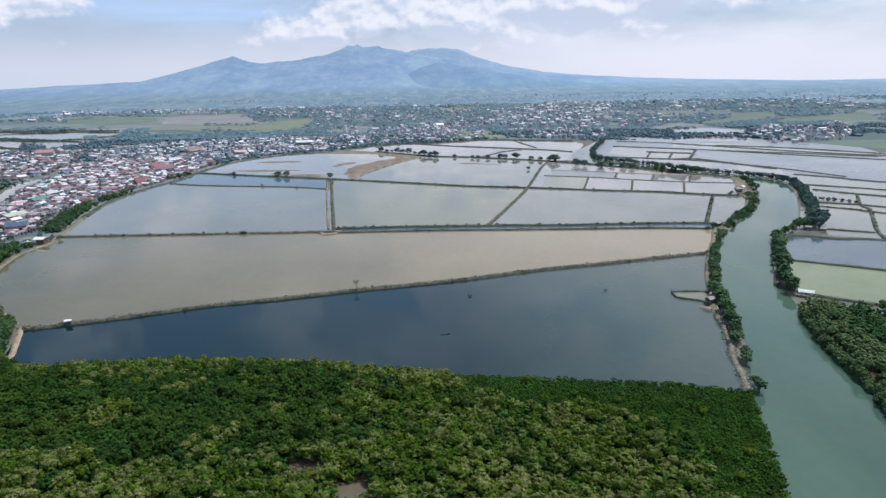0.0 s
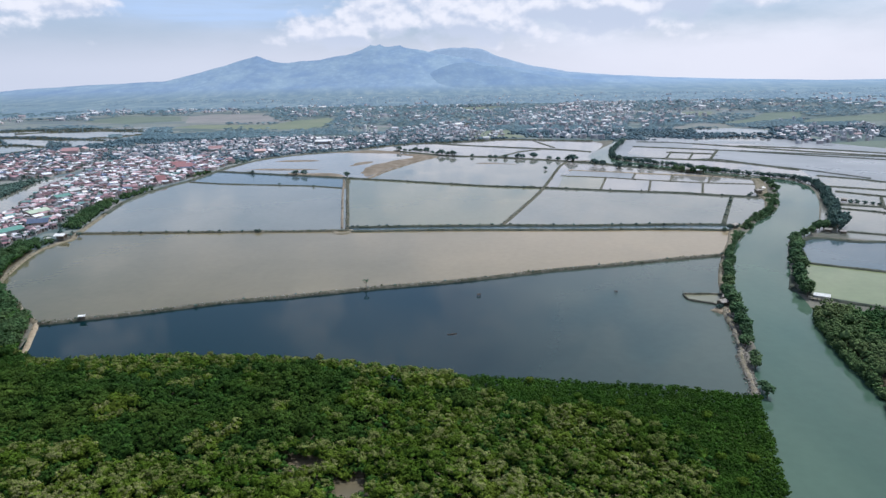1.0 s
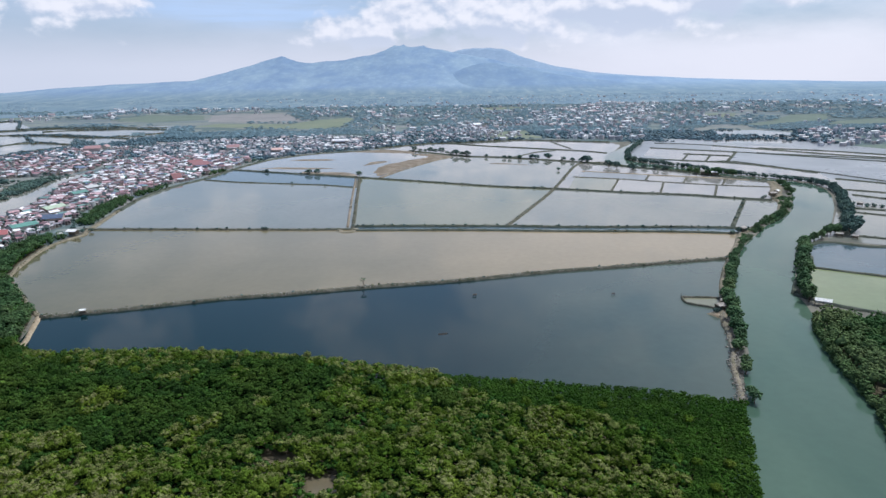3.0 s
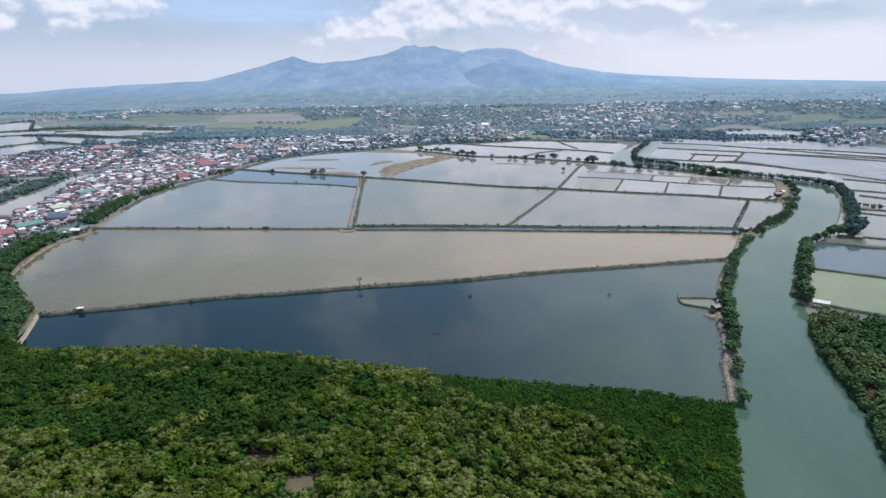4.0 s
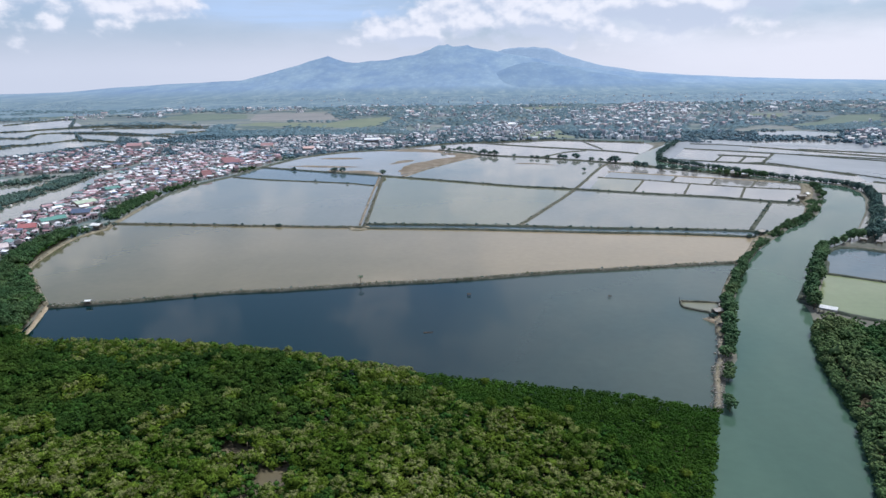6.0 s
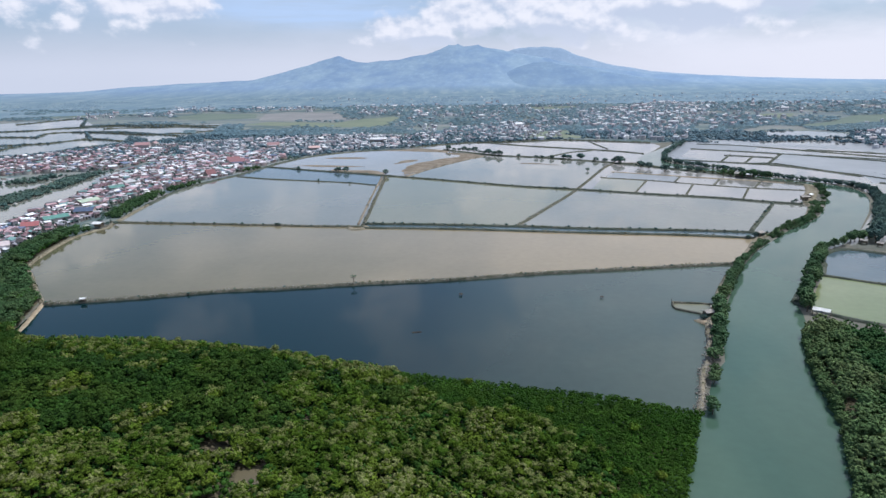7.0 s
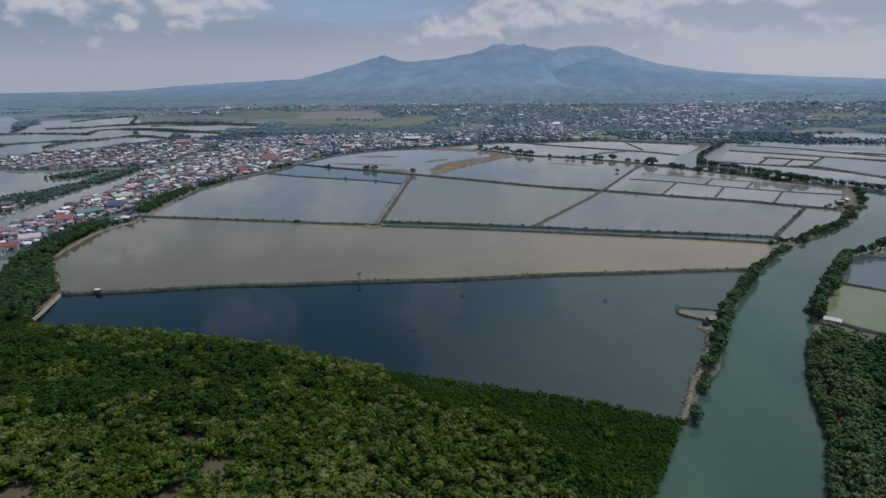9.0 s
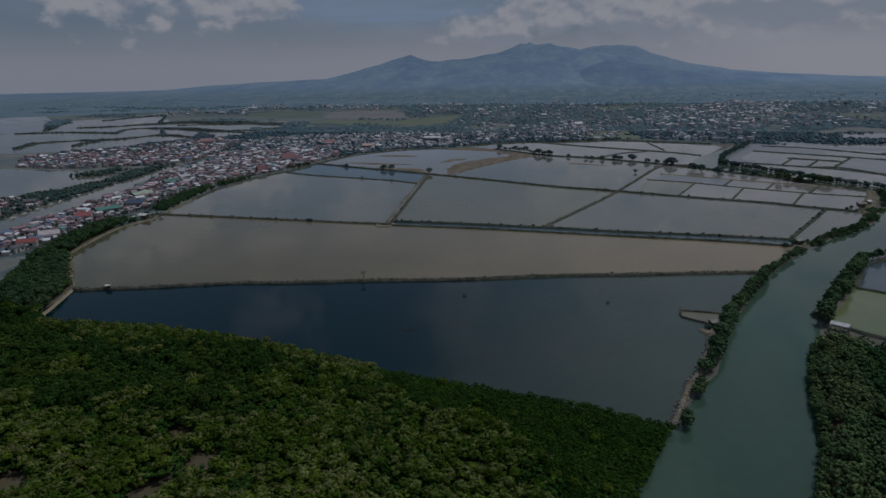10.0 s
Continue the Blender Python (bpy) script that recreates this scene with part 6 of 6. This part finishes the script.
rubble()


def sand_bar(pts, label, z=0.16):
    """A ragged bar of bare silt just over the water."""
    c = curve_pts(pts + pts[:1], 1.2)
    d = np.gradient(c, axis=0)
    d /= np.linalg.norm(d, axis=1)[:, None] + 1e-9
    wob = 2.6 * smooth_noise(c[:, 0], c[:, 1], 0.07, 3.0) + 1.3 * smooth_noise(c[:, 0], c[:, 1], 0.3, 5.0)
    c = c + np.stack([-d[:, 1], d[:, 0]], 1) * wob[:, None]
    sheet("mud_bar", [tuple(p) for p in c[:-1]], z, M["path_wet"], label, "mud bar")


sand_bar([(-83, 566), (-88, 600), (-84, 640), (-60, 680), (-42, 708), (-62, 730), (-40, 732), (-20, 704), (-40, 668), (-64, 612), (-78, 570)], "bare pale silt bar along the dike")
sand_bar([(-150, 580), (-132, 573), (-100, 562), (-112, 590), (-138, 596), (-157, 598)], "bare brown silt bar in the shallow pond")
sand_bar([(-60, 740), (-105, 756), (-150, 766), (-176, 762), (-140, 776), (-110, 782), (-64, 766)], "pale silt at the top of the drained pond")
sand_bar([(-205, 628), (-180, 622), (-150, 618), (-128, 622), (-150, 627), (-185, 634)], "low brown silt streak in the shallow pond")
sand_bar([(-190, 690), (-165, 684), (-140, 690), (-155, 698), (-178, 699)], "low brown silt streak in the shallow pond")
sand_bar([(-105, 640), (-92, 650), (-84, 672), (-98, 668)], "low brown silt streak in the shallow pond")
sand_bar([(20, 640), (40, 634), (62, 622), (50, 634), (30, 645)], "thin silt streak in the still pond")

# floating debris: a half-sunk net raft
raft = thing("net_raft", pose(-19, 200, 0.12, 0, 0, 12), "half-sunk dark bamboo raft with a net in the pond", "raft")
for k in range(5):
    b = bmesh.new()
    rod(b, (-1.5, -0.5 + 0.25 * k, 0), (1.4 + 0.1 * k, -0.5 + 0.25 * k, 0), 0.07, 0.06, 6)
    part("bamboo_pole", b, M["thatch"], raft)


def outrigger_boat(m, length, label):
    """A slender wooden boat with a cabin roof and two bamboo outriggers."""
    t = thing("boat", m, label, "boat", "boats on the creek")
    bm = bmesh.new()
    ring = []
    for k in range(9):
        u = k / 4 - 1
        half, z0 = 0.11 * length * (1 - abs(u) ** 2.5) * 0.75 + 0.02, 0.35 * abs(u) ** 3
        ring.append([bm.verts.new((u * length / 2, y, z)) for y, z in ((-half, 0.75 + z0), (-half * 0.7, 0.1 + z0), (half * 0.7, 0.1 + z0), (half, 0.75 + z0))])
    for a, b in zip(ring, ring[1:]):
        for k in range(3):
            bm.faces.new((a[k], b[k], b[k + 1], a[k + 1]))
        bm.faces.new((a[3], b[3], b[0], a[0]))
    bm.faces.new(ring[0])
    bm.faces.new(ring[-1][::-1])
    bmesh.ops.recalc_face_normals(bm, faces=bm.faces)
    part("hull", bm, M["wall_pale"], t, "white painted hull")
    bm = bmesh.new()
    box(bm, -0.05 * length, 0, 0.7, 0.38 * length, 0.14 * length, 0.7, 0.04)
    part("cabin", bm, M["wall_pale"], t)
    bm = bmesh.new()
    box(bm, -0.05 * length, 0, 1.4, 0.44 * length, 0.18 * length, 0.08, 0.02)
    part("roof", bm, M["roof_white"], t)
    for s in (-1, 1):
        bm = bmesh.new()
        rod(bm, (-0.4 * length, s * 0.24 * length, 0.12), (0.4 * length, s * 0.24 * length, 0.12), 0.07, 0.05, 6)
        for k in (-0.22, 0.22):
            rod(bm, (k * length, 0, 0.78), (k * length, s * 0.24 * length, 0.14), 0.05, 0.04, 5)
        part("outrigger", bm, M["bamboo"], t)
    return t


for x, y, turn, length in ((-320, 352, 100, 7.0), (-324, 366, 104, 6.0), (-329, 383, 106, 7.5), (-331, 394, 108, 6.0), (-316, 338, 96, 6.0), (-338, 420, 104, 5.5), (-300, 352, 100, 5.5)):
    outrigger_boat(pose(x, y, 0.02, 0, 0, turn), length, "white outrigger boat moored along the creek")


# ------------------------------------------------------------------ loose stones and bushes on the dikes
def dike_stones():
    """Pale stones strewn on the long stony dike."""
    g = np.random.default_rng(71)
    rows = []
    for line, amount in ((D1, 2.2), (RIVER_DIKE[4:9], 1.6)):
        c = curve_pts(line, 0.6)
        n = int(len(c) * 0.6 * amount)
        p = c[g.integers(0, len(c), n)] + g.normal(scale=0.55, size=(n, 2))
        lumpy = smooth_noise(p[:, 0], p[:, 1], 0.09, 3.0) > -0.1
        rows.append(np.c_[p, np.full(n, 0.95), g.uniform(0.1, 0.34, n)][lumpy])
    stuff("dike_stones", foliage("dike_stones", np.vstack(rows), 0, 0.3, M["stone"], flat=0.7, core=1.0, shape=(ICO_V, ICO_F)), "pale rubble stones strewn along the dike", "stones")


def dike_bushes():
    """Single dark bushes spaced along the canal dikes and pond banks."""
    g = np.random.default_rng(72)
    xs, ys, rs = [], [], []
    for line, gap, size in ((D2A, 7.0, 0.75), (D2L, 16.0, 0.7), (D3, 15.0, 0.8), (D6, 14.0, 0.5), (D1, 13.0, 0.45)):
        c = curve_pts(line, 0.5)
        at = 0.0
        while at < len(c):
            x, y = c[int(at)]
            xs.append(x + g.normal() * 0.5)
            ys.append(y + g.normal() * 0.5)
            rs.append(size * g.uniform(0.5, 1.3))
            at += gap * g.uniform(0.3, 1.7) / 0.5
    x, y, r = np.array(xs), np.array(ys), np.array(rs)
    stuff("dike_bushes", foliage("dike_bushes", canopy(x, y, 0.7 + r * 1.3, r, 0.3, 8, g, 0.8), 8, 0.4, M["leaf_mid_haze"], core=0.9), "small dark bushes along the pond dikes", "bushes")


dike_stones()
dike_bushes()
